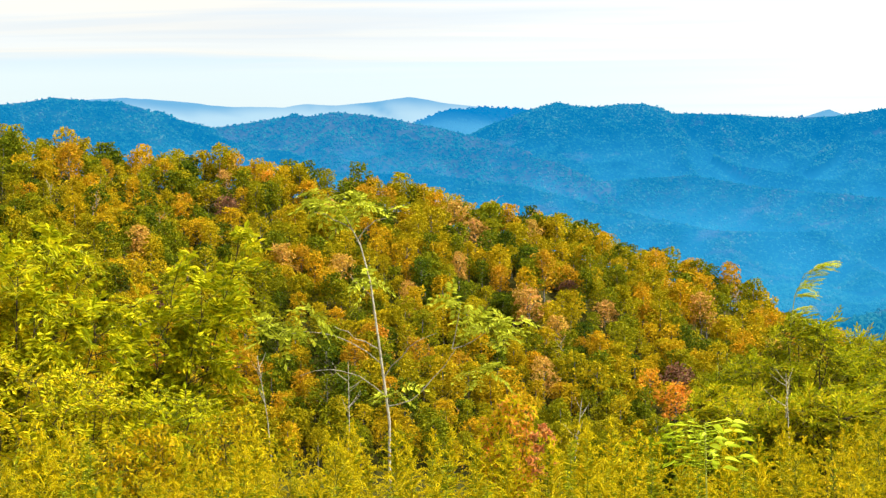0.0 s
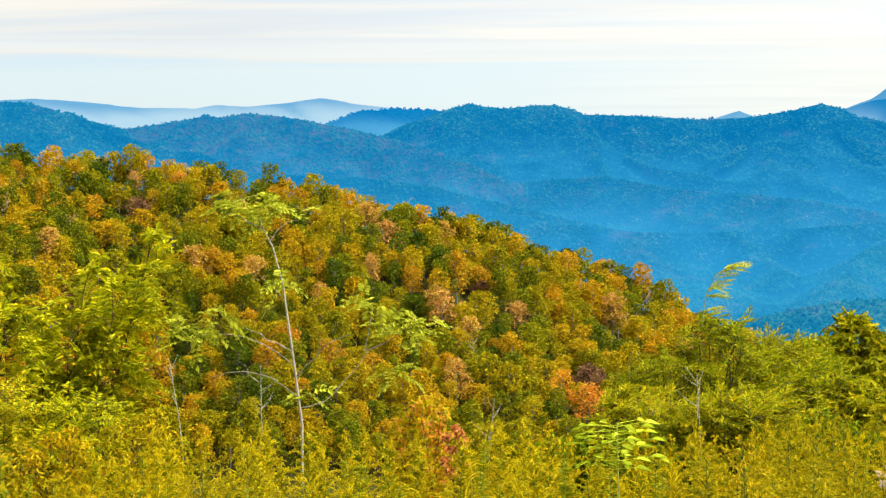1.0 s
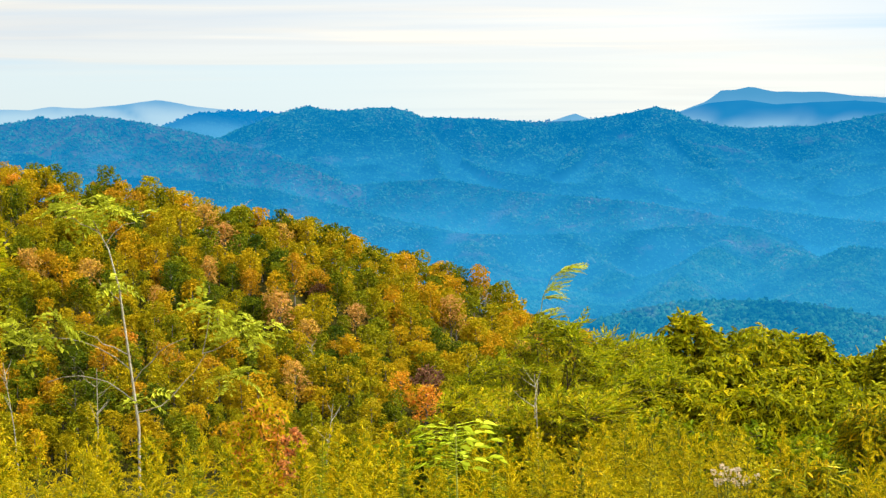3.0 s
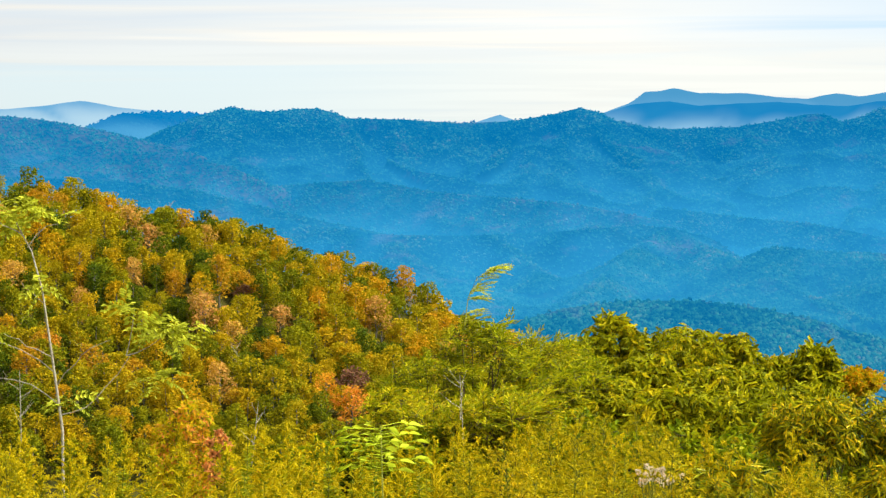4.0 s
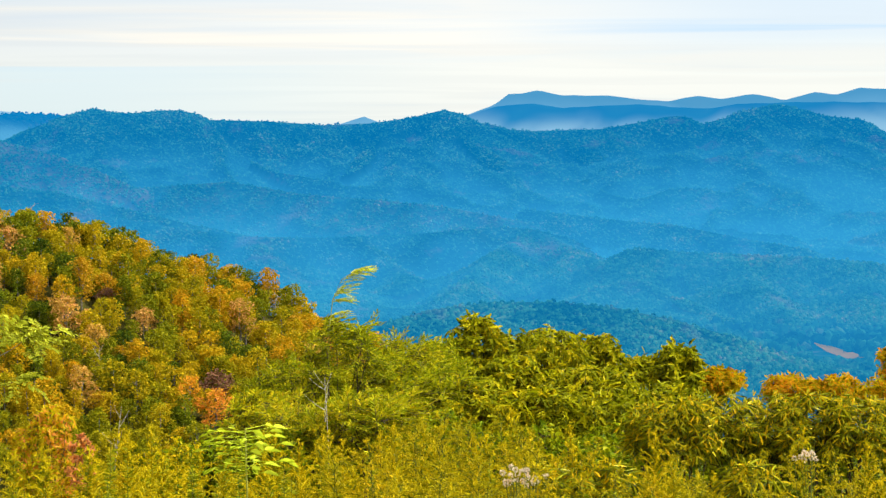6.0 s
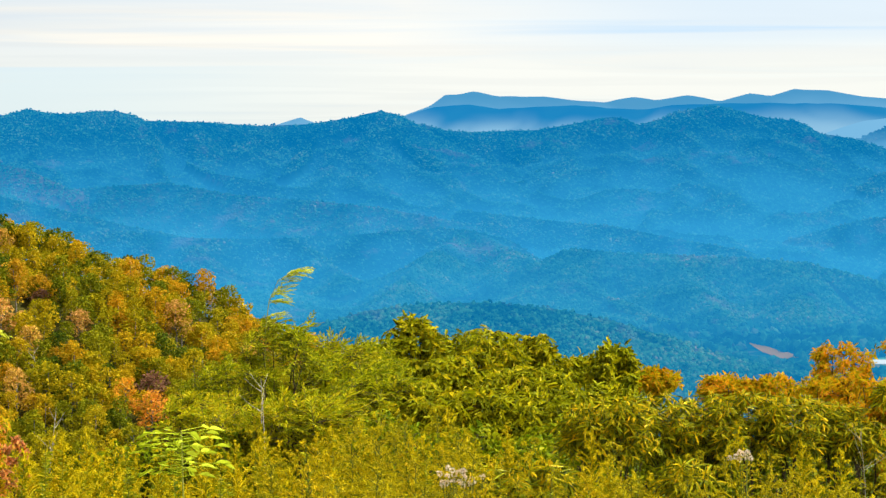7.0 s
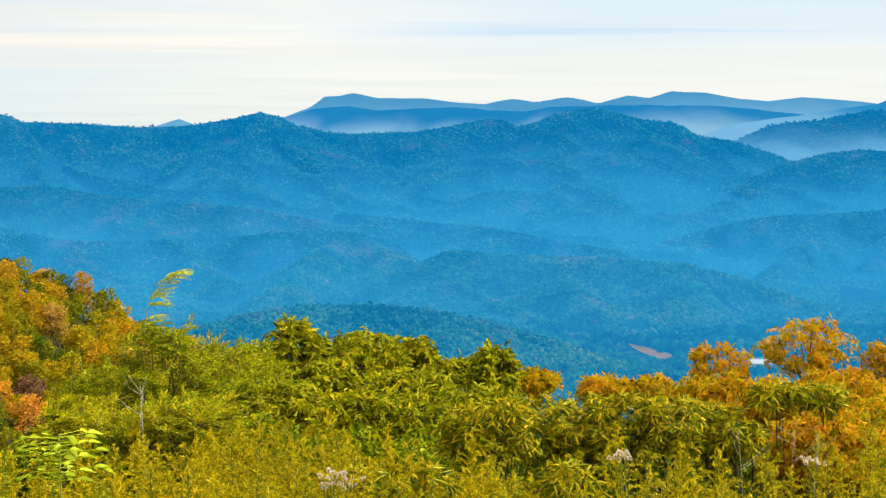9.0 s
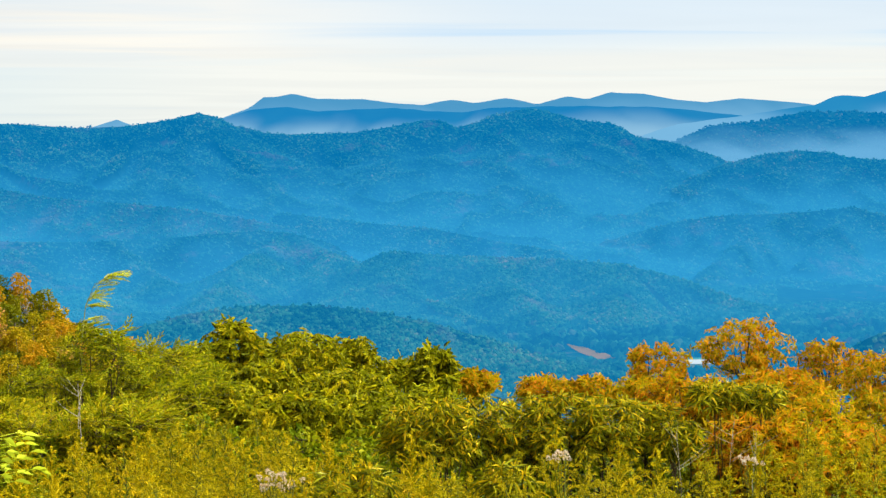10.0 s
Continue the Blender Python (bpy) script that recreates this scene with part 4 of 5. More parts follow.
def bare_shape(rng, tall):
    wood = Geo()
    wood.add(*tube(bend((0, 0, -1), (rng.normal(0, 0.3), rng.normal(0, 0.3), tall), 0, 7, 0.12, rng), np.linspace(0.16, 0.03, 7), 5))
    for i in range(9):
        z = tall * rng.uniform(0.45, 0.95)
        a, reach = rng.uniform(0, 6.3), rng.uniform(0.8, 2.0)
        tip = np.array([reach * math.cos(a), reach * math.sin(a), z + reach * rng.uniform(0.5, 1.3)])
        wood.add(*tube(bend((0, 0, z), tip, -0.15, 5, 0.05, rng), np.linspace(0.07, 0.02, 5), 4))
        for q in range(2):
            wood.add(*tube(bend(tip * 0.6 + np.array([0, 0, z]) * 0.4, tip + rng.normal(0, 0.5, 3), 0, 3), [0.03, 0.02, 0.012], 3))
    return wood


rng = np.random.default_rng(77)
TREES = []
for i in range(9):
    tall = (8.5, 9.5, 7.5, 10.0, 8.0, 9.0, 7.0, 8.8, 9.8)[i]
    wide = tall * (0.72, 0.62, 0.8, 0.6, 0.7, 0.55, 0.85, 0.66, 0.5)[i]
    wood, crown = tree_shape(rng, tall, wide, 700, 0.54)
    TREES.append((wood, crown, wood.mesh("trunk", bark), [crown.mesh("crown", m) for m in (crown_m, rust_m, flame_m, maroon_m, gold_m)]))
HUES = ("olive and gold", "dull rust-red", "bright orange", "dark maroon", "golden yellow")


def hill_tree(az, r, k, hue=0, scale=1.0, turn=0.0):
    z = float(hill_z(np.array(az), np.array(r)))
    t = thing("hillside_tree", spot(az, r, z), f"broadleaf tree with a {HUES[hue]} autumn crown on the hillside", "tree", "trees on the hillside")
    t.rotation_euler.z, t.scale = turn, (scale, scale, scale)
    part("trunk", TREES[k][2], None, t)
    part("crown", TREES[k][3][hue], None, t)


# trees stand on a jittered grid; the middle of the slope as things, the rest joined
spots = []
for r in np.arange(436, 576, 4.9):
    step = math.degrees(4.9 / r)
    for az in np.arange(-15, 13.2, step):
        spots.append((az + rng.uniform(-0.45, 0.45) * step, r + rng.uniform(-2.6, 2.6)))
spots = [(a, r) for a, r in spots if r < 571]


def hill_r(az, el, lift):
    """How far up the hillside something stands whose middle, lift metres over the ground, is seen el degrees above the level."""
    r = np.arange(420.0, 573.0, 0.5)
    gap = hill_z(np.full(r.shape, az), r) + lift - (EYE + r * math.tan(radians(el)))
    return float(r[np.argmin(np.abs(gap))])


# trees that stand out: bearing, height in degrees, shape, hue, scale
KEYED = [(6.13, -6.35, 0, 2, 0.75), (5.46, -6.0, 1, 2, 0.62), (6.24, -5.65, 6, 3, 0.75), (2.23, -3.6, 2, 1, 0.85), (3.0, -4.4, 4, 1, 0.65), (0.84, -1.75, 2, 1, 0.7), (0.3, -1.35, 0, 1, 0.7), (7.62, -3.2, 8, 4, 0.75),
         (-9.85, 0.2, 5, 4, 0.85), (-8.9, -0.1, 5, 4, 0.6), (2.7, -2.9, 8, 4, 0.8), (-5.7, -0.95, 6, 3, 0.6), (-8.05, -1.85, 4, 1, 0.7), (-2.7, -2.7, 4, 1, 0.7), (-6.2, -4.9, 2, 2, 0.7), (-5.5, -5.2, 0, 4, 0.7),
         (4.3, -3.9, 2, 1, 0.55), (1.5, -3.0, 4, 4, 0.6), (3.3, -3.3, 6, 3, 0.45), (-2.4, -5.1, 7, 4, 0.75), (8.3, -4.3, 7, 4, 0.6), (9.1, -4.8, 4, 2, 0.5), (-4.6, -0.35, 4, 2, 0.55)]
KEYED = [(az, hill_r(az, el, 10.5 * scale), k, hue, scale * 1.7) for az, el, k, hue, scale in KEYED]


def blocked(a, r):
    return any(abs(a - q[0]) * r * math.pi / 180 < 1.7 * q[4] + 0.6 and -7.5 * q[4] < r - q[1] < 2.5 for q in KEYED)


spots = [q for q in spots if not blocked(*q)]
near = [q for q in spots if -9 < q[0] < 11 and 446 < q[1] < 566]
rng.shuffle(near)
chosen = set(map(tuple, near[:270]))
rest = Geo()
rest_wood = Geo()
for a, r in spots:
    k, scale, turn = int(rng.integers(9)), float(rng.uniform(0.74, 1.2)), float(rng.uniform(0, 6.28))
    z = float(hill_z(np.array(a), np.array(r)))
    if (a, r) in chosen:
        p = rng.random()
        hill_tree(a, r, k, 0 if p < 0.84 else 1 if p < 0.89 else 4 if p < 0.965 else 3 if p < 0.975 else 2, scale, turn)
        continue
    c, s = math.cos(turn) * scale, math.sin(turn) * scale
    m = np.array([[c, -s, 0], [s, c, 0], [0, 0, scale]])
    wood, crown = TREES[k][:2]
    wood = Geo().add(wood.v[0], wood.f[0])
    tone = rng.random()
    for src, dst, tn in ((crown, rest, tone), (wood, rest_wood, None)):
        v = np.concatenate(src.v) @ m.T + spot(a, r, z)
        n0 = dst.n
        dst.v.append(v)
        dst.f += [f + n0 for f in src.f]
        dst.n += len(v)
        if tn is not None:
            dst.tone.append(np.full(len(v), tn))
tagged(new("hillside_woods", rest.mesh("hillside_woods", crown_m)), "dense autumn woods in olive, gold and rust on the hillside", "woods", kind="stuff")
tagged(new("hillside_trunks", rest_wood.mesh("hillside_trunks", bark)), "grey trunks of the hillside woods", "tree trunks", kind="stuff")
for a, r, k, hue, scale in KEYED:
    hill_tree(a, r, k, hue, scale, a)
for az, r, tall in ((1.37, 564, 10.5), (3.1, hill_r(3.1, -5.2, 6), 9.5), (7.75, hill_r(7.75, -3.8, 6), 9.0), (-9.2, hill_r(-9.2, -1.0, 6), 9), (-10.3, hill_r(-10.3, -0.8, 6), 9), (-2.9, hill_r(-2.9, -5.8, 6), 9.5), (-7.5, hill_r(-7.5, -1.6, 6), 9)):
    t = thing("bare_tree", spot(az, r, float(hill_z(np.array(az), np.array(r)))), "leafless pale grey tree among autumn crowns", "tree", "bare trees on the hillside")
    part("trunk", bare_shape(rng, tall), pale_bark, t)

# ---- plants on the bank ----
def bank(az, r):
    return float(ground_z(np.array(az), np.array(r)))


gold_leaf = leaf_material("goldenrod_leaf", [(0.10, 0.155, 0.004), (0.21, 0.25, 0.004), (0.34, 0.325, 0.004), (0.50, 0.38, 0.005)], 0.6, 1.2)
feather_m = leaf_material("feathery_weed_leaf", [(0.26, 0.24, 0.004), (0.44, 0.365, 0.004), (0.60, 0.44, 0.005), (0.70, 0.45, 0.006)], 0.55, 1.5)
gold_bloom = leaf_material("goldenrod_bloom", [(0.52, 0.43, 0.003), (0.66, 0.49, 0.003), (0.60, 0.39, 0.005)], 0.6, 2.0)
stem_m = bark_material("green_stem", (0.07, 0.09, 0.008), (0.13, 0.13, 0.015), 60)
pale_stem = bark_material("pale_green_stem", (0.30, 0.30, 0.04), (0.42, 0.40, 0.07), 60)
twig_m = bark_material("brown_twig", (0.04, 0.03, 0.015), (0.10, 0.07, 0.035), 50)
locust_m = leaf_material("locust_leaf", [(0.30, 0.34, 0.003), (0.47, 0.45, 0.004), (0.58, 0.49, 0.005), (0.66, 0.46, 0.006)], 0.25, 1.5)
wisp_m = leaf_material("dull_locust_leaf", [(0.20, 0.25, 0.003), (0.33, 0.355, 0.003), (0.45, 0.41, 0.004), (0.55, 0.40, 0.005)], 0.3, 1.5)
lime_m = leaf_material("lime_leaf", [(0.46, 0.56, 0.012), (0.58, 0.64, 0.02), (0.66, 0.66, 0.03)], 0.2, 2.0)
oak_m = leaf_material("oak_leaf", [(0.17, 0.185, 0.002), (0.30, 0.305, 0.002), (0.41, 0.39, 0.003), (0.49, 0.42, 0.003), (0.58, 0.42, 0.004)], 0.1, 1.2)
rhodo_m = leaf_material("rhododendron_leaf", [(0.04, 0.055, 0.002), (0.12, 0.135, 0.003), (0.32, 0.32, 0.005), (0.62, 0.55, 0.014), (0.86, 0.56, 0.01)], 0.0, 9.0, 0.14, 0.4, 0.3, 0.12)
amber_m = leaf_material("amber_leaf", [(0.46, 0.43, 0.003), (0.64, 0.50, 0.003), (0.76, 0.48, 0.004), (0.80, 0.38, 0.006), (0.70, 0.25, 0.010)], 0.25, 1.6, 0.5)
ochre_m = leaf_material("ochre_leaf", [(0.50, 0.44, 0.004), (0.62, 0.46, 0.004), (0.68, 0.36, 0.006)], 0.3, 1.5)
under_m = leaf_material("bramble_leaf", [(0.12, 0.20, 0.002), (0.22, 0.29, 0.002), (0.34, 0.34, 0.003), (0.42, 0.34, 0.004)], 0.3, 1.5)
red_m = leaf_material("red_leaf", [(0.76, 0.68, 0.005), (0.80, 0.64, 0.005), (0.83, 0.56, 0.01), (0.85, 0.44, 0.03), (0.85, 0.32, 0.08)], 0.0, 2.5, 0.5, 0.45, 0.5)
whip_m = leaf_material("pale_locust_leaf", [(0.46, 0.48, 0.02), (0.62, 0.60, 0.04)], 0.1, 2.0)
pink_m = leaf_material("pink_leaf", [(0.86, 0.38, 0.10), (0.88, 0.34, 0.13), (0.86, 0.46, 0.05)], 0.1, 2.5, 0.45)
aster_m = leaf_material("faded_aster", [(0.86, 0.66, 0.42), (0.92, 0.78, 0.58), (0.74, 0.48, 0.22)], 0.1, 8.0)


def goldenrod_shape(rng, tall, bloom, full):
    """Stem, narrow leaves up its length, and a plume of small flower heads."""
    stem, leaf, plume = Geo(), Geo(), Geo()
    top = np.array([rng.normal(0, 0.05), rng.normal(0, 0.05), tall])
    line = bend((0, 0, -0.05), top, 0, 7, 0.015, rng)
    stem.add(*tube(line, np.linspace(0.003, 0.001, 7), 3))
    n = int(165 * tall)
    u = np.sqrt(rng.uniform(0.15, 0.95, n))
    at = np.stack([np.interp(u, np.linspace(0, 1, 7), line[:, i]) for i in range(3)], -1)
    a = rng.uniform(0, 6.283, n)
    out = np.stack([np.cos(a), np.sin(a), rng.uniform(-0.1, 0.7, n)], -1)
    leaves(leaf, LANCE, at, out, np.array([0, 0, 1.0]) + rng.normal(0, 0.3, (n, 3)), rng.uniform(0.034, 0.058, n) * (1.2 - 0.5 * u), 1.25)
    if bloom:
        arms = int(26 * full)
        for i in range(arms):
            s = (i + 0.5) / arms
            base = top - np.array([0, 0, 0.36 * (1 - s) ** 0.9 * full])
            a = i * 2.4
            reach = 0.165 * (1 - s) ** 0.8 * full * rng.uniform(0.7, 1.15) + 0.008
            tip = base + np.array([reach * math.cos(a), reach * math.sin(a), reach * 0.4 + 0.012])
            plume.add(*tube(bend(base, tip, 0.02 + 0.1 * reach, 4), np.array([0.003, 0.004, 0.003, 0.0015]), 3))
            m = int(12 + 16 * (1 - s))
            w = rng.uniform(0.0, 1.05, m)[:, None]
            p = base * (1 - w) + tip * w + rng.normal(0, 0.005, (m, 3)) + np.array([0, 0, 0.02 + 0.1 * reach]) * 4 * w * (1 - w)
            d = rng.normal(0, 0.6, (m, 3)) + [0, 0, 1.0]
            leaves(plume, CLUMP, p, d, rng.normal(0, 1, (m, 3)), rng.uniform(0.008, 0.013, m), 1.0)
    return stem, leaf, plume


def feather_shape(rng, tall):
    """A bushy weed: side branches rise from the stem and arch over, set with small narrow leaves."""
    stem, leaf = Geo(), Geo()
    top = np.array([rng.normal(0, 0.05), rng.normal(0, 0.05), tall])
    line = bend((0, 0, -0.05), top, 0, 7, 0.015, rng)
    stem.add(*tube(line, np.linspace(0.004, 0.0015, 7), 3))
    for i in range(30):
        u = 0.38 + 0.62 * (i + 0.5) / 30
        base = np.array([np.interp(u, np.linspace(0, 1, 7), line[:, q]) for q in range(3)])
        a, reach = i * 2.4 + rng.uniform(-0.3, 0.3), (0.03 + 0.15 * (1 - u) ** 0.5) * rng.uniform(0.7, 1.15)
        tip = base + np.array([reach * math.cos(a), reach * math.sin(a), reach * rng.uniform(0.3, 0.7)])
        stem.add(*tube(bend(base, tip, 0.02, 4), [0.002, 0.0018, 0.0015, 0.001], 3))
        n = int(24 + 260 * reach)
        w = rng.uniform(0.15, 1.08, n)[:, None]
        p = base * (1 - w) + tip * w + np.array([0, 0, 0.02]) * 4 * w * (1 - w) + rng.normal(0, 0.006, (n, 3))
        d = unit(tip - base) * 0.8 + rng.normal(0, 0.7, (n, 3))
        leaves(leaf, LANCE, p, d, np.array([0, 0, 1.0]) + rng.normal(0, 0.5, (n, 3)), rng.uniform(0.010, 0.026, n), 1.3)
    return stem, leaf, None


rng = np.random.default_rng(101)
WEEDS = []
for i in range(17):
    bloom = i < 10
    tall = rng.uniform(0.95, 1.3)
    s, l, p = goldenrod_shape(rng, tall, bloom, rng.uniform(0.75, 1.45)) if i < 12 else feather_shape(rng, tall)
    WEEDS.append((s, l, p, tall, s.mesh("stem", stem_m), l.mesh("leaves", gold_leaf if i < 12 else feather_m), p.mesh("plume", gold_bloom) if bloom else None))


def join(dst, src, m, at):
    v = np.concatenate(src.v) @ m.T + at
    dst.f += [f + dst.n for f in src.f]
    dst.v.append(v)
    dst.n += len(v)


spread = []
for r in np.arange(8.6, 14.6, 0.46):
    step = math.degrees(0.24 / r)
    for az in np.arange(-14, 33, step):
        spread.append((az + rng.uniform(-0.6, 0.6) * step, r + rng.uniform(-0.23, 0.23)))
spread = [q for q in spread if not (16.5 < q[0] < 26.5 and q[1] > 9.6 and rng.random() < 0.5) and not (q[0] > 26.5 and q[1] > 9.2 and rng.random() < 0.6)]
rng.shuffle(spread)
weed_stem, weed_leaf, weed_plume, weed_feather = Geo(), Geo(), Geo(), Geo()
made = 0
for az, r in spread:
    want = height_at(-6.95 - 1.7 * rng.random() ** 0.9 + 0.45 * lattice(np.array(az * 0.9), np.array(r * 1.1), 71) - 0.5 * max(0, 11.0 - r) - 0.45 * float(soft((az - 15.5) / 2) * soft((27.5 - az) / 2)), r) - bank(az, r)
    k = int(rng.integers(12))
    if rng.random() < 0.02 + 0.6 * float(soft((11.2 - r) / 1.6)) + 0.4 * max(0.0, float(lattice(np.array(az * 0.4), np.array(r), 73))):
        k = 10 + k % 2
    if rng.random() < 0.10 + 0.5 * float(soft((az - 7.0) / 6.0)):
        k = 12 + int(rng.integers(5))
    s = want / WEEDS[k][3]
    turn = rng.uniform(0, 6.28)
    z = bank(az, r)
    if made < 300 and r < 12.4 and rng.random() < 0.35:
        made += 1
        t = thing("goldenrod", spot(az, r, z), "tall green weed with a yellow plume on the grassy bank" if k < 10 else "tall leafy green weed on the grassy bank" if k < 12 else "bushy golden-green weed with fine feathery leaves", "wildflower", "weeds along the bank")
        t.rotation_euler.z, t.scale = turn, (s ** 0.3, s ** 0.3, s)
        for name, me in zip(("stem", "leaves", "plume"), WEEDS[k][4:]):
            if me:
                tagged(part(name, me, None, t), kind="" if name == "stem" else "stuff")
        continue
    c, q = math.cos(turn) * s ** 0.3, math.sin(turn) * s ** 0.3
    m = np.array([[c, -q, 0], [q, c, 0], [0, 0, s]])
    join(weed_stem, WEEDS[k][0], m, spot(az, r, z))
    join(weed_leaf if k < 12 else weed_feather, WEEDS[k][1], m, spot(az, r, z))
    if k < 10:
        join(weed_plume, WEEDS[k][2], m, spot(az, r, z))
weeds = tagged(new("weed_thicket", weed_leaf.mesh("weed_thicket", gold_leaf)), "dense thicket of green weeds with yellow plumes", "weeds", kind="stuff")
part("stems", weed_stem, stem_m, weeds)
part("feathery_leaves", weed_feather, feather_m, weeds, "fine golden-green feathery leaves")
part("plumes", weed_plume, gold_bloom, weeds, "yellow flower plumes")


# woody shrubs: stems from one root that fork to lobes of foliage
def grow(rng, low, high, half, lobes, per, lean, thick, sharp=0.5, size=1.0):
    """The wood of a shrub whose crown lies between two heights, and its leaves' places: where, and the way out from their lobe."""
    wood, at, out = Geo(), [], []
    mid, tall = (low + high) / 2, (high - low) / 2
    forks = []
    for i in range(4):
        a = i * 1.57 + rng.uniform(-0.4, 0.4)
        f = np.array([math.cos(a) * half * 0.12, math.sin(a) * half * 0.12, low + (high - low) * rng.uniform(-0.15, 0.2)])
        f[0] += lean * tall * 0.3
        wood.add(*tube(bend(rng.normal(0, 0.05, 3) * [1, 1, 0] - [0, 0, 0.05], f, -0.03, 6, 0.02, rng), np.linspace(thick, thick * 0.6, 6), 5))
        forks.append(f)
    for i in range(lobes):
        u = 2 * (i + 0.5) / lobes - 1
        a = i * 2.4 + rng.uniform(-0.5, 0.5)
        q = math.sqrt(max(0.02, 1 - u * u)) * rng.uniform(0.45, 0.85)
        s = half * rng.uniform(0.2, 0.42) * size
        c = np.array([math.cos(a) * half * q, math.sin(a) * half * q, mid + u * max(0.05, tall - s * 0.75)])
        c[0] += lean * (c[2] - low)
        f = forks[int(np.argmin([np.linalg.norm((f - c)[:2]) for f in forks]))]
        wood.add(*tube(bend(f, c, -0.02, 5, 0.015, rng), np.linspace(thick * 0.5, thick * 0.2, 5), 4))
        n = int(per * rng.uniform(0.8, 1.2))
        d = unit(rng.normal(0, 1, (n, 3)) + [0, 0, 0.45])
        p = c + d * s * rng.uniform(0.3, 1.08, (n, 1)) ** sharp * [1, 1, 0.8]
        for k in range(0, n, 6):
            wood.add(*tube(np.array([c, p[k] * 0.95 + c * 0.05]), [thick * 0.16, thick * 0.07], 3))
        at.append(p)
        out.append(d)
    return wood, np.concatenate(at), np.concatenate(out)


def pinnate(geo, rachis, rng, at, along, length, leaflet, pairs=6, droop=0.3, face=None, blown=0.45, shape=LEAFLET):
    """Feather-shaped compound leaves: pairs of leaflets along a thin stalk."""
    at, along = np.atleast_2d(at), unit(np.atleast_2d(along))
    n = len(at)
    up = np.array([0, 0, 1.0]) + rng.normal(0, 0.35, (n, 3)) if face is None else face
    side = unit(np.cross(along, up))
    up = np.cross(side, along)
    length = np.broadcast_to(length, n)[:, None]
    for k in range(pairs + 1):
        u = 0.2 + 0.8 * k / pairs
        p = at + along * length * u - np.array([0, 0, 1.0]) * length * droop * u * u
        for s in ((1, -1) if k < pairs else (0,)):
            d = side * s + along * (blown if s else 1.0) - np.array([0, 0, droop * u]) + rng.normal(0, 0.12, (n, 3))
            leaves(geo, shape, p, d, up + rng.normal(0, 0.2, (n, 3)), leaflet * rng.uniform(0.8, 1.15, n), 1.0)
    for a, d, l in zip(at, along, length[:, 0]):
        u = np.linspace(0, 1, 4)[:, None]
        rachis.add(*tube(a + d * l * u - np.array([0, 0, 1.0]) * l * droop * u * u, [0.0022, 0.0018, 0.0014, 0.001], 3))


def shrub(name, label, category, az, r, top, half, low, kind, mat, rng, lobes=14, per=60, leaf=0.12, lean=0.0, droop=0.1, thick=0.016, group="", size=1.0):
    """A shrub at a bearing and distance; top, low: the crown's upper and lower edge in degrees of height; half: half its width in metres."""
    z0 = bank(az, r)
    zt, zl = height_at(top, r) - z0 + leaf * 0.4, height_at(low, r) - z0
    t = thing(name, spot(az, r, z0), label, category, group)
    wood, p, d = grow(rng, zl, zt - leaf * 0.3, half, lobes, per, lean, thick, 0.5, size)
    n = len(p)
    foliage = Geo()
    if kind == "pinnate":
        a = unit(d * 0.7 + rng.normal(0, 0.6, (n, 3)) + [lean * 7, 0, 0.15 + lean * 2])
        windy = lean > 0.09 and mat is wisp_m
        pinnate(foliage, wood, rng, p - a * leaf * 0.4, a, leaf * rng.uniform(0.7, 1.25, n), leaf * (0.2 if windy else 0.25), 6, droop, None, 1.3 if windy else 0.45, LANCE if windy else LEAFLET)
    elif kind == "oak":
        # leaves sit in drooping tufts at the twig ends
        k = int(rng.integers(7, 9))
        turn = rng.uniform(0, 6.283, (n, 1)) + np.arange(k) * 6.283 / k + rng.normal(0, 0.25, (n, k))
        tip = unit(d + rng.normal(0, 0.35, (n, 3)) + [0, 0, 0.3])
        side = unit(np.cross(tip, rng.normal(0, 1, (n, 3))))
        other = np.cross(tip, side)
        a = np.cos(turn)[..., None] * side[:, None] + np.sin(turn)[..., None] * other[:, None] + tip[:, None] * rng.uniform(0.0, 0.7, (n, k, 1)) - np.array([0, 0, 0.45 + droop])
        a = unit(a.reshape(-1, 3))
        base = np.repeat(p, k, axis=0) + a * leaf * 0.08
        leaves(foliage, OAK, base, a, np.repeat(tip, k, axis=0) + np.array([0, 0, 0.3]) + rng.normal(0, 0.25, (n * k, 3)), leaf * rng.uniform(0.6, 1.2, n * k), 0.62)
    else:
        a = unit(d * 0.8 + rng.normal(0, 0.6, (n, 3)) - [0, 0, droop])
        leaves(foliage, BROAD, p - a * leaf * 0.3, a, d * 0.7 + np.array([0, 0, 0.7]) + rng.normal(0, 0.4, (n, 3)), leaf * rng.uniform(0.6, 1.2, n), 1.0)
    part("branchwork", wood, twig_m, t)
    tagged(part("leaves", foliage, mat, t), kind="stuff")
    return t


rng = np.random.default_rng(202)
LOC = "locust shrub with feathery yellow-green leaves on the bank"

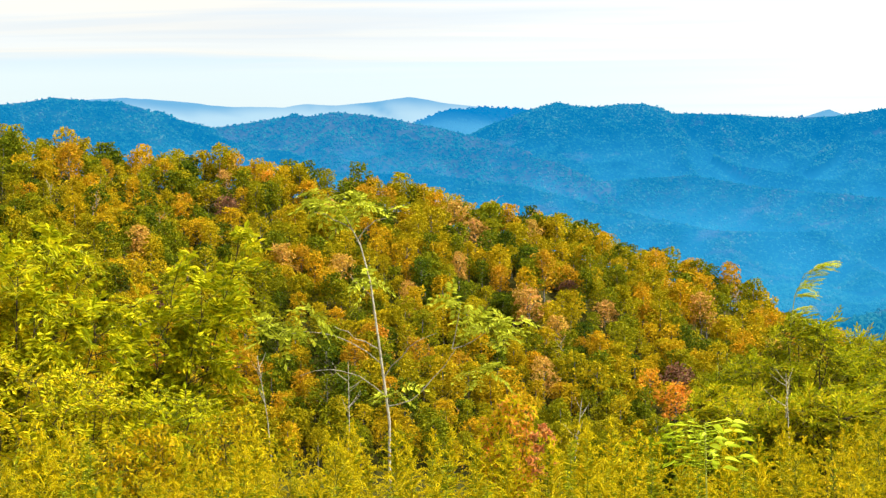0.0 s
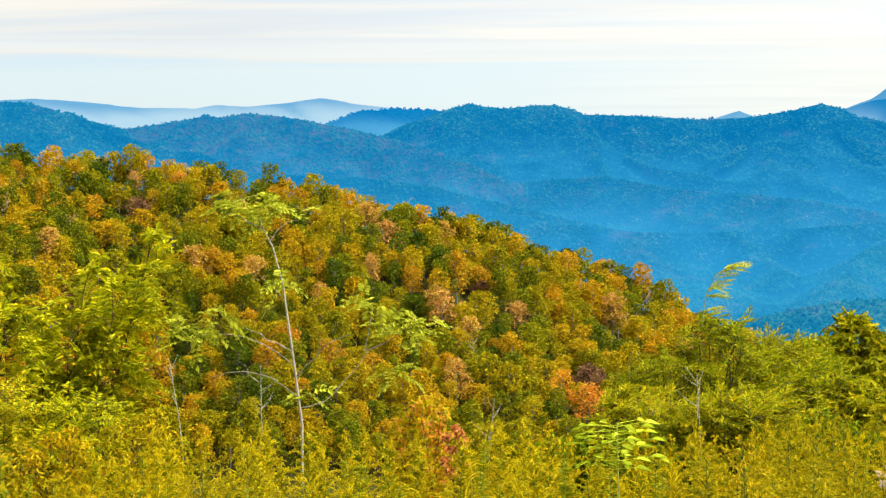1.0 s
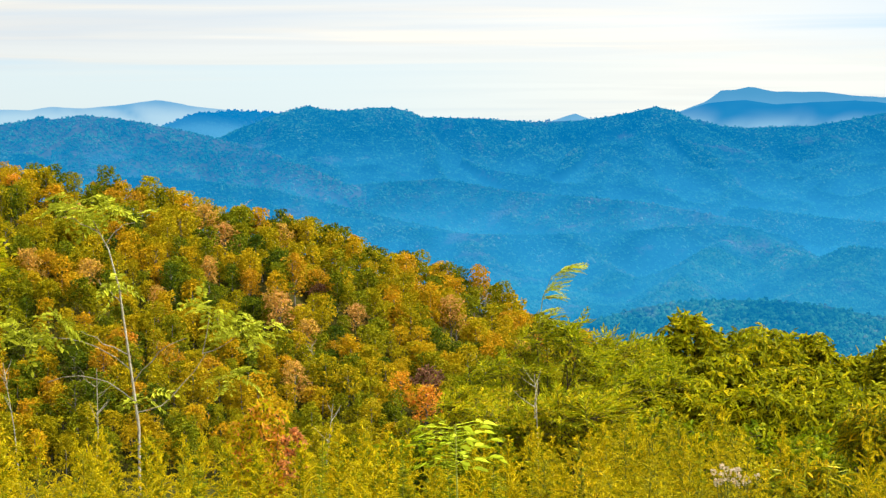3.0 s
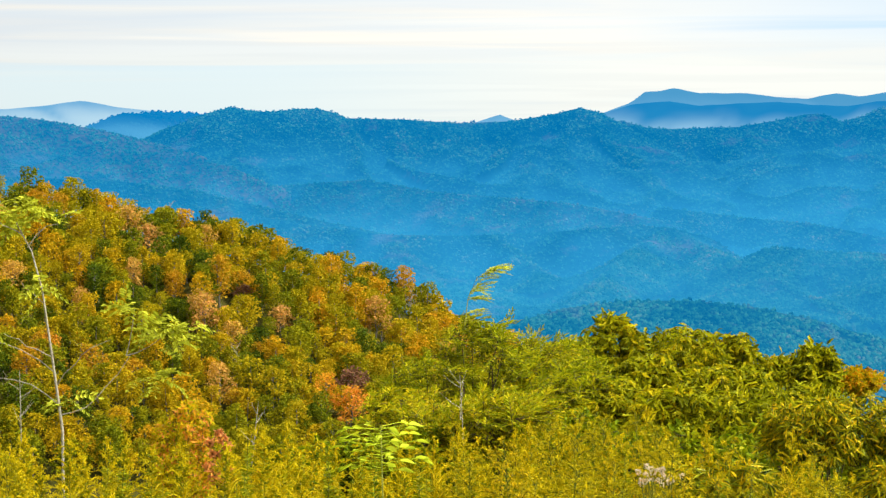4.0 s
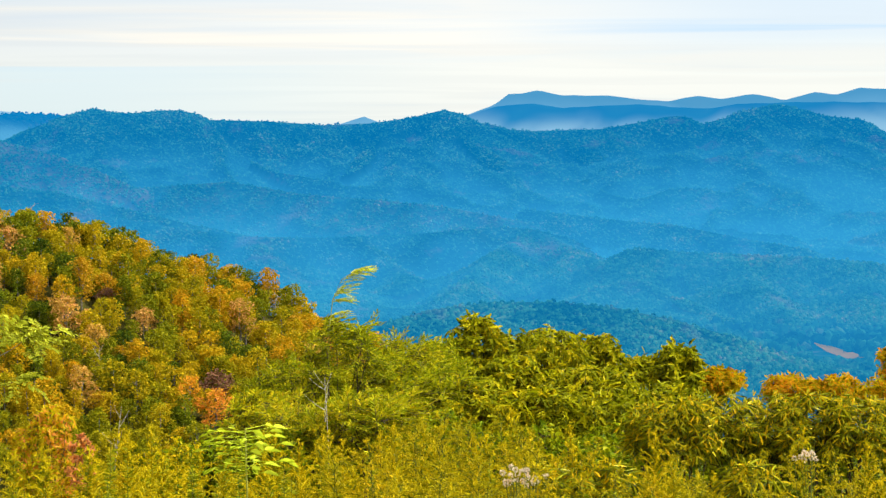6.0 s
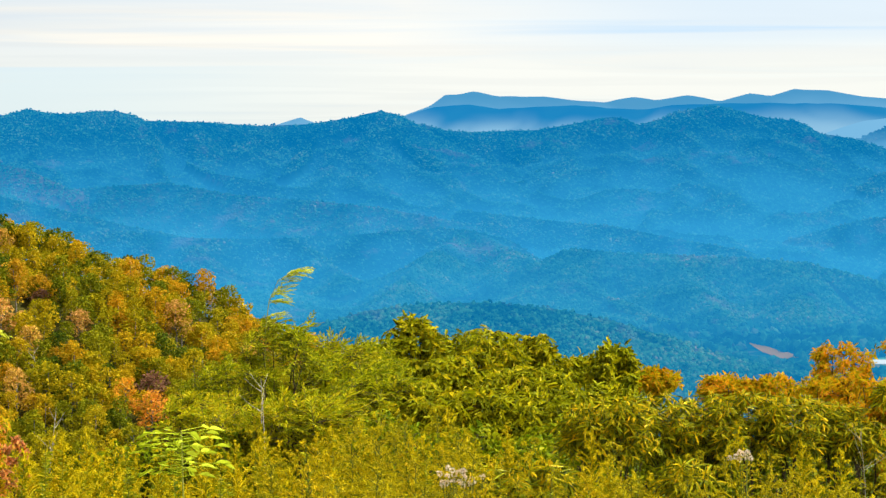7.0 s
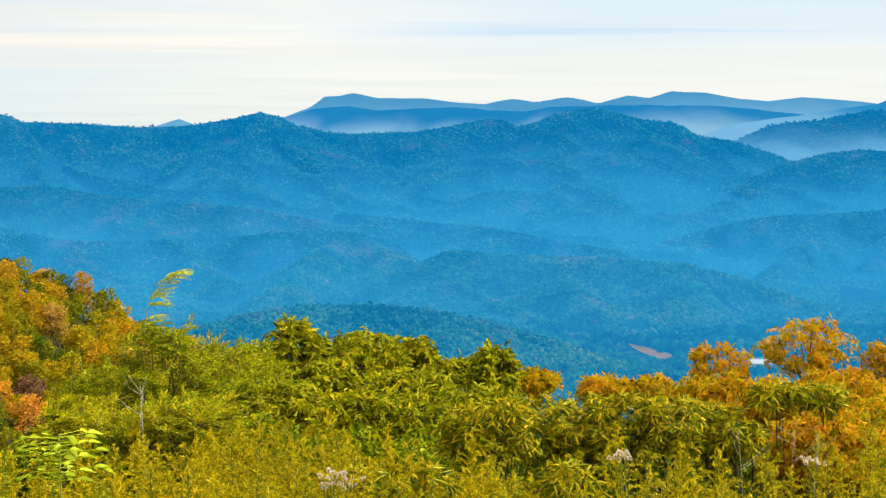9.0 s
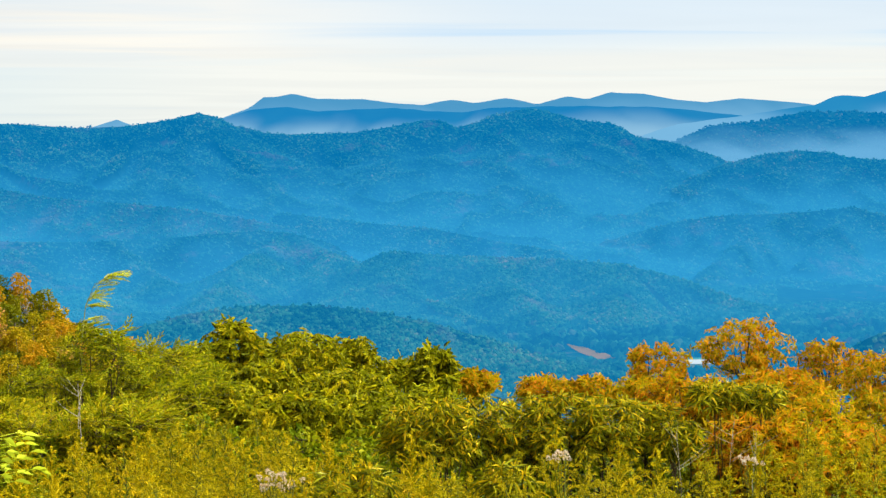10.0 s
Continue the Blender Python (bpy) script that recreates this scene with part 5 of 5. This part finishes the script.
def locust(az, r, tips):
    """Long leaning branches from one root, feathery leaves along their outer halves; tips: the branch ends' bearings and heights."""
    z0 = bank(az, r)
    root = spot(az, r, z0)
    t = thing("locust_shrub", root, LOC, "shrub", "locust shrubs")
    wood, foliage = Geo(), Geo()
    for tip_az, tip_el in tips:
        rr = r + rng.uniform(-0.4, 0.4)
        tip = spot(tip_az, rr, height_at(tip_el, rr)) - root
        line = bend(rng.normal(0, 0.04, 3) * [1, 1, 0], tip, 0.07, 9, 0.03, rng)
        wood.add(*tube(line, np.linspace(0.013, 0.003, 9), 5))
        along = unit(tip)
        for u in np.linspace(0.42, 1.0, 11):
            p = np.array([np.interp(u, np.linspace(0, 1, 9), line[:, i]) for i in range(3)])
            for k in range(2):
                d = unit(along * 0.55 + rng.normal(0, 0.6, 3) + [0.25, 0, 0.1])
                long = rng.uniform(0.15, 0.42) * (1.25 - 0.6 * u)
                q = p + d * long
                wood.add(*tube(bend(p, q, 0.01, 3), [0.004, 0.003, 0.0015], 3))
                n = 5
                w = rng.uniform(0.2, 1.0, n)[:, None]
                a = unit(d + rng.normal(0, 0.65, (n, 3)) + [0.25, 0, 0])
                pinnate(foliage, foliage, rng, p * (1 - w) + q * w, a, rng.uniform(0.16, 0.27, n), 0.074, 5, 0.35)
    part("branchwork", wood, twig_m, t)
    tagged(part("leaves", foliage, locust_m, t), kind="stuff")


locust(-8.75, 16.5, [(-5.5, -2.45), (-6.1, -3.1), (-7.2, -3.3), (-8.2, -3.7), (-6.5, -4.2), (-9.3, -3.9), (-7.6, -4.6)])
locust(-11.6, 16.2, [(-10.4, -2.2), (-11.2, -2.6), (-9.7, -3.1), (-12.1, -3.0), (-10.8, -3.8), (-9.2, -4.5), (-11.6, -4.4)])
locust(-13.8, 16.4, [(-12.8, -2.4), (-13.6, -2.8), (-12.2, -3.6), (-14.6, -3.0), (-11.9, -4.7)])
for az, r, top, half, low in ((-9.9, 15.0, -5.3, 0.5, -8.6), (-11.9, 14.6, -4.9, 0.6, -8.6), (-7.6, 15.2, -5.9, 0.45, -8.6), (-13.6, 14.8, -5.0, 0.6, -8.6)):
    shrub("locust_shrub", LOC, "shrub", az, r, top, half, low, "pinnate", locust_m, rng, 15, 13, 0.21, 0.05, 0.25, 0.01, group="locust shrubs")
WISP = "wispy green locust shrub bent by wind"
for az, r, top, half, low, lean in ((8.2, 19.0, -5.3, 0.45, -7.3, 0.1), (9.4, 18.5, -4.2, 0.4, -7.0, 0.12), (10.9, 19.0, -4.75, 0.5, -7.2, 0.12), (7.3, 17.0, -6.2, 0.45, -7.8, 0.1), (12.0, 18.0, -5.6, 0.5, -7.6, 0.1),
                                    (10.2, 16.0, -6.2, 0.5, -7.8, 0.1), (11.6, 20.5, -4.8, 0.5, -7.0, 0.1), (8.7, 16.5, -6.4, 0.5, -8.0, 0.1)):
    shrub("windblown_shrub", WISP, "shrub", az, r, top, half, low, "pinnate", wisp_m, rng, 15, 24, 0.27, lean, 0.3, group="windblown shrubs")
OAKS = "young scrub oak with lobed olive-green leaves"
for az, r, top, half, low in ((13.15, 21.0, -4.08, 0.34, -7.0), (12.2, 22.0, -4.75, 0.5, -7.2), (14.1, 21.6, -4.55, 0.5, -7.2), (15.1, 20.5, -4.43, 0.55, -7.4), (16.15, 21.5, -4.58, 0.45, -7.3), (18.45, 20.5, -4.93, 0.26, -7.2),
                              (17.6, 22.0, -5.2, 0.40, -7.2), (13.0, 18.0, -5.80, 0.55, -7.8), (15.0, 17.5, -6.00, 0.55, -7.8), (16.9, 17.5, -6.10, 0.55, -7.8), (11.3, 18.5, -5.60, 0.5, -7.8), (14.0, 19.5, -5.20, 0.5, -7.4),
                              (16.2, 19.0, -5.45, 0.5, -7.5), (18.3, 18.0, -6.0, 0.4, -7.6)):
    shrub("scrub_oak", OAKS, "shrub", az, r, top, half, low, "oak", oak_m, rng, 36, 13, 0.108, 0.0, 0.35, group="scrub oaks", size=0.78)
AMB = "small tree with amber and orange autumn leaves"
for az, r, top, half, low in ((26.75, 24.0, -4.2, 0.6, -5.9), (24.4, 24.5, -4.9, 0.42, -6.3), (28.9, 24.0, -4.8, 0.42, -6.4), (30.3, 23.0, -5.1, 0.46, -7.0), (19.55, 25.0, -5.55, 0.32, -6.3), (21.4, 25.0, -5.72, 0.42, -6.5),
                              (22.7, 25.0, -5.75, 0.42, -6.6), (27.6, 23.0, -5.5, 0.5, -7.0), (31.2, 23.0, -5.2, 0.6, -7.4), (25.4, 23, -5.9, 0.5, -7.3), (26.6, 22.0, -6.3, 0.5, -7.8)):
    shrub("amber_tree", AMB, "tree", az, r, top, half, low, "oak", amber_m, rng, 24, 11, 0.08, 0.0, 0.0, thick=0.014, group="amber trees", size=0.8)
for az, r, top, half, low in ((23.9, 22.0, -5.75, 0.36, -7.2), (24.9, 21.5, -5.6, 0.4, -7.3), (26.0, 22.0, -5.75, 0.4, -7.3), (27.1, 21.5, -5.6, 0.42, -7.4), (28.2, 21.5, -5.65, 0.42, -7.6), (28.9, 20.0, -6.1, 0.5, -8.2), (30.3, 19.5, -6.2, 0.5, -8.3), (27.6, 19.5, -6.5, 0.45, -8.3), (31.6, 19.5, -6.1, 0.5, -8.2), (29.6, 17.0, -7.0, 0.5, -8.6), (31.3, 16.5, -7.0, 0.5, -8.6), (28.2, 17.0, -7.1, 0.5, -8.6)):
    shrub("amber_shrub", "dense shrub with amber and orange autumn leaves", "shrub", az, r, top, half, low, "oak", amber_m, rng, 18, 13, 0.082, 0.0, 0.0, group="amber shrubs")
for k in range(6):
    shrub("undergrowth", "low green bramble thicket beneath taller shrubs", "shrub", 7.2 + 0.95 * k, rng.uniform(16.8, 17.8), -6.55 + rng.uniform(-0.2, 0.2), 0.4, -8.6, "broad", under_m, rng, 14, 60, 0.055, 0.0, 0.15, group="undergrowth")
for k in range(26):
    az = 5.5 + 26 * (k + rng.uniform(-0.3, 0.3)) / 25
    if az > 25.6:
        shrub("amber_shrub", "dense shrub with amber and orange autumn leaves", "shrub", az, rng.uniform(15.2, 16.2), -6.95 + rng.uniform(-0.2, 0.2), 0.42, -9.2, "oak", amber_m, rng, 18, 9, 0.09, 0.0, 0.0, group="amber shrubs")
        continue
    shrub("undergrowth", "low green bramble thicket beneath taller shrubs", "shrub", az, rng.uniform(15.6, 17.0), -7.05 + rng.uniform(-0.25, 0.2), 0.42, -9.2, "broad", under_m, rng, 14, 60, 0.06, 0.0, 0.15, group="undergrowth")
GOLDS = "low shrub turning ochre and gold"
for az, r, top, half, low in ((-5.7, 14.4, -6.4, 0.36, -9.0), (-7.9, 14.0, -6.8, 0.4, -9.2), (-10.2, 13.8, -7.0, 0.4, -9.4)):
    shrub("ochre_shrub", GOLDS, "shrub", az, r, top, half, low, "broad", ochre_m, rng, 22, 95, 0.036, 0.0, 0.1, 0.007, group="ochre shrubs")
shrub("red_shrub", "small shrub with gold, orange and red leaves", "shrub", 1.75, 11.9, -6.2, 0.2, -9.2, "broad", red_m, rng, 30, 95, 0.030, thick=0.004)
shrub("red_shrub", "small shrub with pink-red leaves", "shrub", 2.6, 11.6, -7.0, 0.08, -8.6, "broad", pink_m, rng, 12, 60, 0.028, thick=0.004)

# rhododendrons: every shoot ends in a whorl of long leathery leaves that hang round it
WHORLS = []
for i in range(7):
    g = Geo()
    n = int(rng.integers(8, 11))
    a = np.arange(n) * 6.283 / n + rng.uniform(-0.2, 0.2, n)
    d = np.stack([np.cos(a), np.sin(a), rng.uniform(-0.9, 0.2, n)], -1)
    leaves(g, STRAP, d * 0.008, d, np.array([0, 0, 1.0]) + rng.normal(0, 0.15, (n, 3)), rng.uniform(0.07, 0.102, n), 0.85)
    d2 = unit(rng.normal(0, 0.4, (4, 3)) + [0, 0, 1.0])
    leaves(g, STRAP, d2 * 0.0, d2, rng.normal(0, 1, (4, 3)), 0.045, 1.1)
    WHORLS.append(g.mesh("leaf_whorl", rhodo_m))
RHO = "rhododendron with whorls of dark glossy drooping leaves"
for az, r, top, half, low in ((17.7, 14.9, -6.45, 0.24, -8.0), (18.7, 14.7, -6.25, 0.27, -8.1), (19.8, 15.0, -6.15, 0.30, -8.1), (20.9, 15.2, -6.1, 0.30, -8.1), (22.0, 15.0, -6.08, 0.30, -8.1), (23.1, 15.0, -6.1, 0.30, -8.1),
                              (24.2, 15.3, -6.3, 0.25, -8.0), (26.0, 15.2, -6.02, 0.20, -6.45), (27.2, 15.4, -6.1, 0.22, -6.5), (24.9, 15.0, -6.75, 0.2, -8.0), (16.6, 11.0, -8.0, 0.16, -8.9), (15.2, 10.6, -8.1, 0.16, -9.0), (20.3, 11.2, -7.9, 0.14, -9.0)):
    z0 = bank(az, r)
    zt, zl = height_at(top, r) - z0, height_at(low, r) - z0
    t = thing("rhododendron", spot(az, r, z0), RHO, "shrub", "rhododendrons")
    wood, p, d = grow(rng, zl, zt - 0.02, half, 16, 11 if half > 0.23 else 6 if half > 0.19 else 3, 0.0, 0.010 if half > 0.23 else 0.004, 0.3)
    part("branchwork", wood, twig_m, t)
    for k, (q, e) in enumerate(zip(p, d)):
        w = part("leaf_whorl", WHORLS[k % 7], None, t)
        w.location = q
        w.rotation_euler = (e[1] * -0.5, e[0] * 0.5, k * 1.7)

# the tall thin sapling: grey stem, long bare branches, feathery leaves at the top and the branch ends
SAP = 16.0
z0 = bank(-1.56, SAP)
sap = thing("sapling", spot(-1.56, SAP, z0), "tall thin grey sapling with few yellow-green leaves", "tree")
base = spot(-1.56, SAP, z0)


def from_root(az, el, r=SAP, root=base):
    return spot(az, r, height_at(el, r)) - root


wood, foliage = Geo(), Geo()
crook = np.vstack([[0, 0, 0], from_root(-1.5, -6.9), from_root(-1.7, -5.2), from_root(-1.95, -3.2), from_root(-2.2, -2.2), from_root(-2.6, -1.4)])
wood.add(*tube(crook, [0.014, 0.012, 0.010, 0.008, 0.006, 0.004], 6))
for start, end, sag in (((-1.55, -6.5), (0.3, -5.0), -0.1), ((-1.6, -5.7), (-0.2, -4.5), 0.05), ((-1.65, -5.4), (-4.2, -4.6), 0.1), ((-1.5, -6.3), (-3.9, -5.7), 0.12), ((-1.7, -5.0), (-3.0, -4.4), 0.0),
                        ((-1.9, -3.6), (-2.5, -3.0), 0.0), ((-2.3, -2.1), (-1.5, -1.5), 0.05), ((-2.4, -1.8), (-3.4, -1.3), 0.03)):
    p, q = from_root(*start), from_root(*end) + [0, RNG.normal(0, 0.2), 0]
    wood.add(*tube(bend(p, q, sag, 7, 0.01), np.linspace(0.0045, 0.002, 7), 4))
for (az, el), n, wide in (((-2.9, -1.1), 26, 0.20), ((-2.2, -1.35), 14, 0.16), ((1.3, -4.4), 20, 0.16), ((0.45, -3.75), 9, 0.1), ((-4.3, -4.4), 16, 0.16), ((-3.4, -4.1), 8, 0.12), ((-1.95, -3.1), 6, 0.08), ((-1.35, -6.1), 5, 0.07),
                          ((0.9, -5.6), 8, 0.12)):
    n = int(n * 1.05)
    p = from_root(az, el) + rng.normal(0, wide * 0.5, (n, 3)) * [1, 0.7, 0.5]
    a = unit(rng.normal(0, 1, (n, 3)) * [1, 0.6, 0.4] + [0, 0, 0.1])
    pinnate(foliage, foliage, rng, p, a, rng.uniform(0.12, 0.22, n), 0.06, 5, 0.35)
for end in ((1.3, -4.4), (0.45, -3.75)):
    q = from_root(*end)
    wood.add(*tube(bend(from_root(0.2, -5.0), q, -0.03, 5), np.linspace(0.004, 0.002, 5), 4))
part("stem", wood, pale_bark, sap, "bare grey stem and branches")
tagged(part("leaves", foliage, whip_m, sap), kind="stuff")

# the windblown whip above the wispy shrubs
z0 = bank(9.2, 18.5)
base = spot(9.2, 18.5, z0)
whip = thing("windblown_whip", base, "slender shoot bending in wind with pale feathery leaves", "shrub")
wood, foliage = Geo(), Geo()
line = np.vstack([[0, 0, 0], from_root(9.15, -6.0, 18.5, base), from_root(9.18, -4.5, 18.5, base), from_root(9.3, -3.65, 18.5, base), from_root(9.55, -3.1, 18.5, base), from_root(9.95, -2.86, 18.5, base)])
wood.add(*tube(line, [0.009, 0.006, 0.0045, 0.0035, 0.0025, 0.0015], 5))
u = rng.uniform(0.42, 1, 40)
p = np.stack([np.interp(u, np.linspace(0, 1, 6), line[:, i]) for i in range(3)], -1)
pinnate(foliage, foliage, rng, p, np.stack([rng.uniform(0.8, 1.4, 40), rng.normal(0, 0.3, 40), rng.normal(0.3, 0.25, 40)], -1), rng.uniform(0.12, 0.22, 40), 0.036, 8, 0.16, None, 1.3, LANCE)
part("stem", wood, pale_stem, whip)
tagged(part("leaves", foliage, whip_m, whip), kind="stuff")

# thin bare saplings and stalks
for az, r, el, lean, thick in ((9.05, 15.0, -5.7, 0.0, 0.007), (-3.6, 15.5, -5.1, -0.16, 0.008), (25.3, 13.0, -7.2, -0.06, 0.004), (26.2, 13.0, -7.0, 0.04, 0.004), (26.5, 13.0, -7.3, 0.09, 0.0035),
                               (-2.75, 19.0, -5.3, 0.02, 0.01), (2.9, 18.0, -6.4, 0.1, 0.008)):
    z0 = bank(az, r)
    t = thing("bare_sapling", spot(az, r, z0), "thin leafless grey sapling among weeds", "sapling", "bare saplings")
    tall = height_at(el, r) - z0
    wood = Geo()
    top = np.array([lean * tall, 0, tall])
    wood.add(*tube(bend((0, 0, -0.05), top, 0, 6, 0.02, rng), np.linspace(thick, thick * 0.3, 6), 5))
    for k in range(7):
        u = rng.uniform(0.84, 0.98)
        d = np.array([rng.normal(0, 1), rng.normal(0, 1), 1.4]) * 0.11 * (1.4 - u)
        wood.add(*tube(bend(top * u, top * u + d * 1.6, -0.01, 4), np.linspace(thick * 0.4, thick * 0.12, 4), 4))
    part("stem", wood, pale_bark, t)

# the lime-green plant: each of its large leaves by itself
z0 = bank(6.8, 10.0)
lime = thing("broadleaf_plant", spot(6.8, 10.0, z0), "young plant with large bright lime-green leaves", "plant")
tall = height_at(-7.0, 10.0) - z0
wood = Geo()
wood.add(*tube(bend((0, 0, -0.05), (0.02, 0, tall), 0, 6, 0.01, rng), np.linspace(0.008, 0.003, 6), 5))
blade, stalk = Geo(), Geo()
leaves(blade, POINTED, [(0, 0, 0)], [(1, 0, 0)], [(0, 0, 1)], 1.0)
blade = blade.mesh("leaf", lime_m)
for k in range(46):
    a = k * 2.4 + rng.uniform(-0.3, 0.3)
    u = 0.84 + 0.16 * k / 46
    d = Vector((math.cos(a), math.sin(a) * 0.8, rng.uniform(-0.1, 0.55))).normalized()
    start = Vector((0.02 * u, 0, tall * u))
    end = start + d * Vector((1.25, 1, 0.5)) * rng.uniform(0.03, 0.15)
    stalk.add(*tube(np.array([start, end]), [0.002, 0.0015], 3))
    leaf = part("leaf", blade, None, lime)
    turn = (d + Vector((0, -0.1, -0.2))).to_track_quat("X", "Z") @ Matrix.Rotation(math.copysign(0.4, d.x), 3, "X").to_quaternion()
    leaf.location, leaf.rotation_mode, leaf.rotation_quaternion = end, "QUATERNION", turn
    s = rng.uniform(0.062, 0.092)
    leaf.scale = (s, s * 1.2, s)
tagged(part("stalk", stalk, lime_m, lime), kind="stuff")
part("stem", wood, pale_stem, lime)

# faded asters
for az, r, el in ((14.1, 9.9, -8.55), (14.55, 9.8, -8.45), (14.35, 10.0, -8.35), (21.9, 11.5, -7.9), (26.9, 11.5, -8.0)):
    z0 = bank(az, r)
    t = thing("faded_aster", spot(az, r, z0), "faded aster with clusters of off-white seed heads", "wildflower", "faded asters")
    tall = height_at(el, r) - z0
    wood, head = Geo(), Geo()
    for k in range(9):
        tip = np.array([rng.normal(0, 0.04), rng.normal(0, 0.045), tall + rng.normal(0, 0.012)])
        wood.add(*tube(bend((0, 0, tall * 0.6 * (k > 0)), tip, 0, 4), [0.003, 0.0025, 0.002, 0.0015], 3))
        n = 34
        d = unit(rng.normal(0, 1, (n, 3)) + [0, 0, 0.5])
        leaves(head, CLUMP, tip + d * 0.006, d, rng.normal(0, 1, (n, 3)), rng.uniform(0.008, 0.014, n), 0.8)
    tagged(part("branchwork", wood, stem_m, t), kind="stuff")
    tagged(part("flower_head", head, aster_m, t, "off-white fluffy seed heads"), kind="stuff")
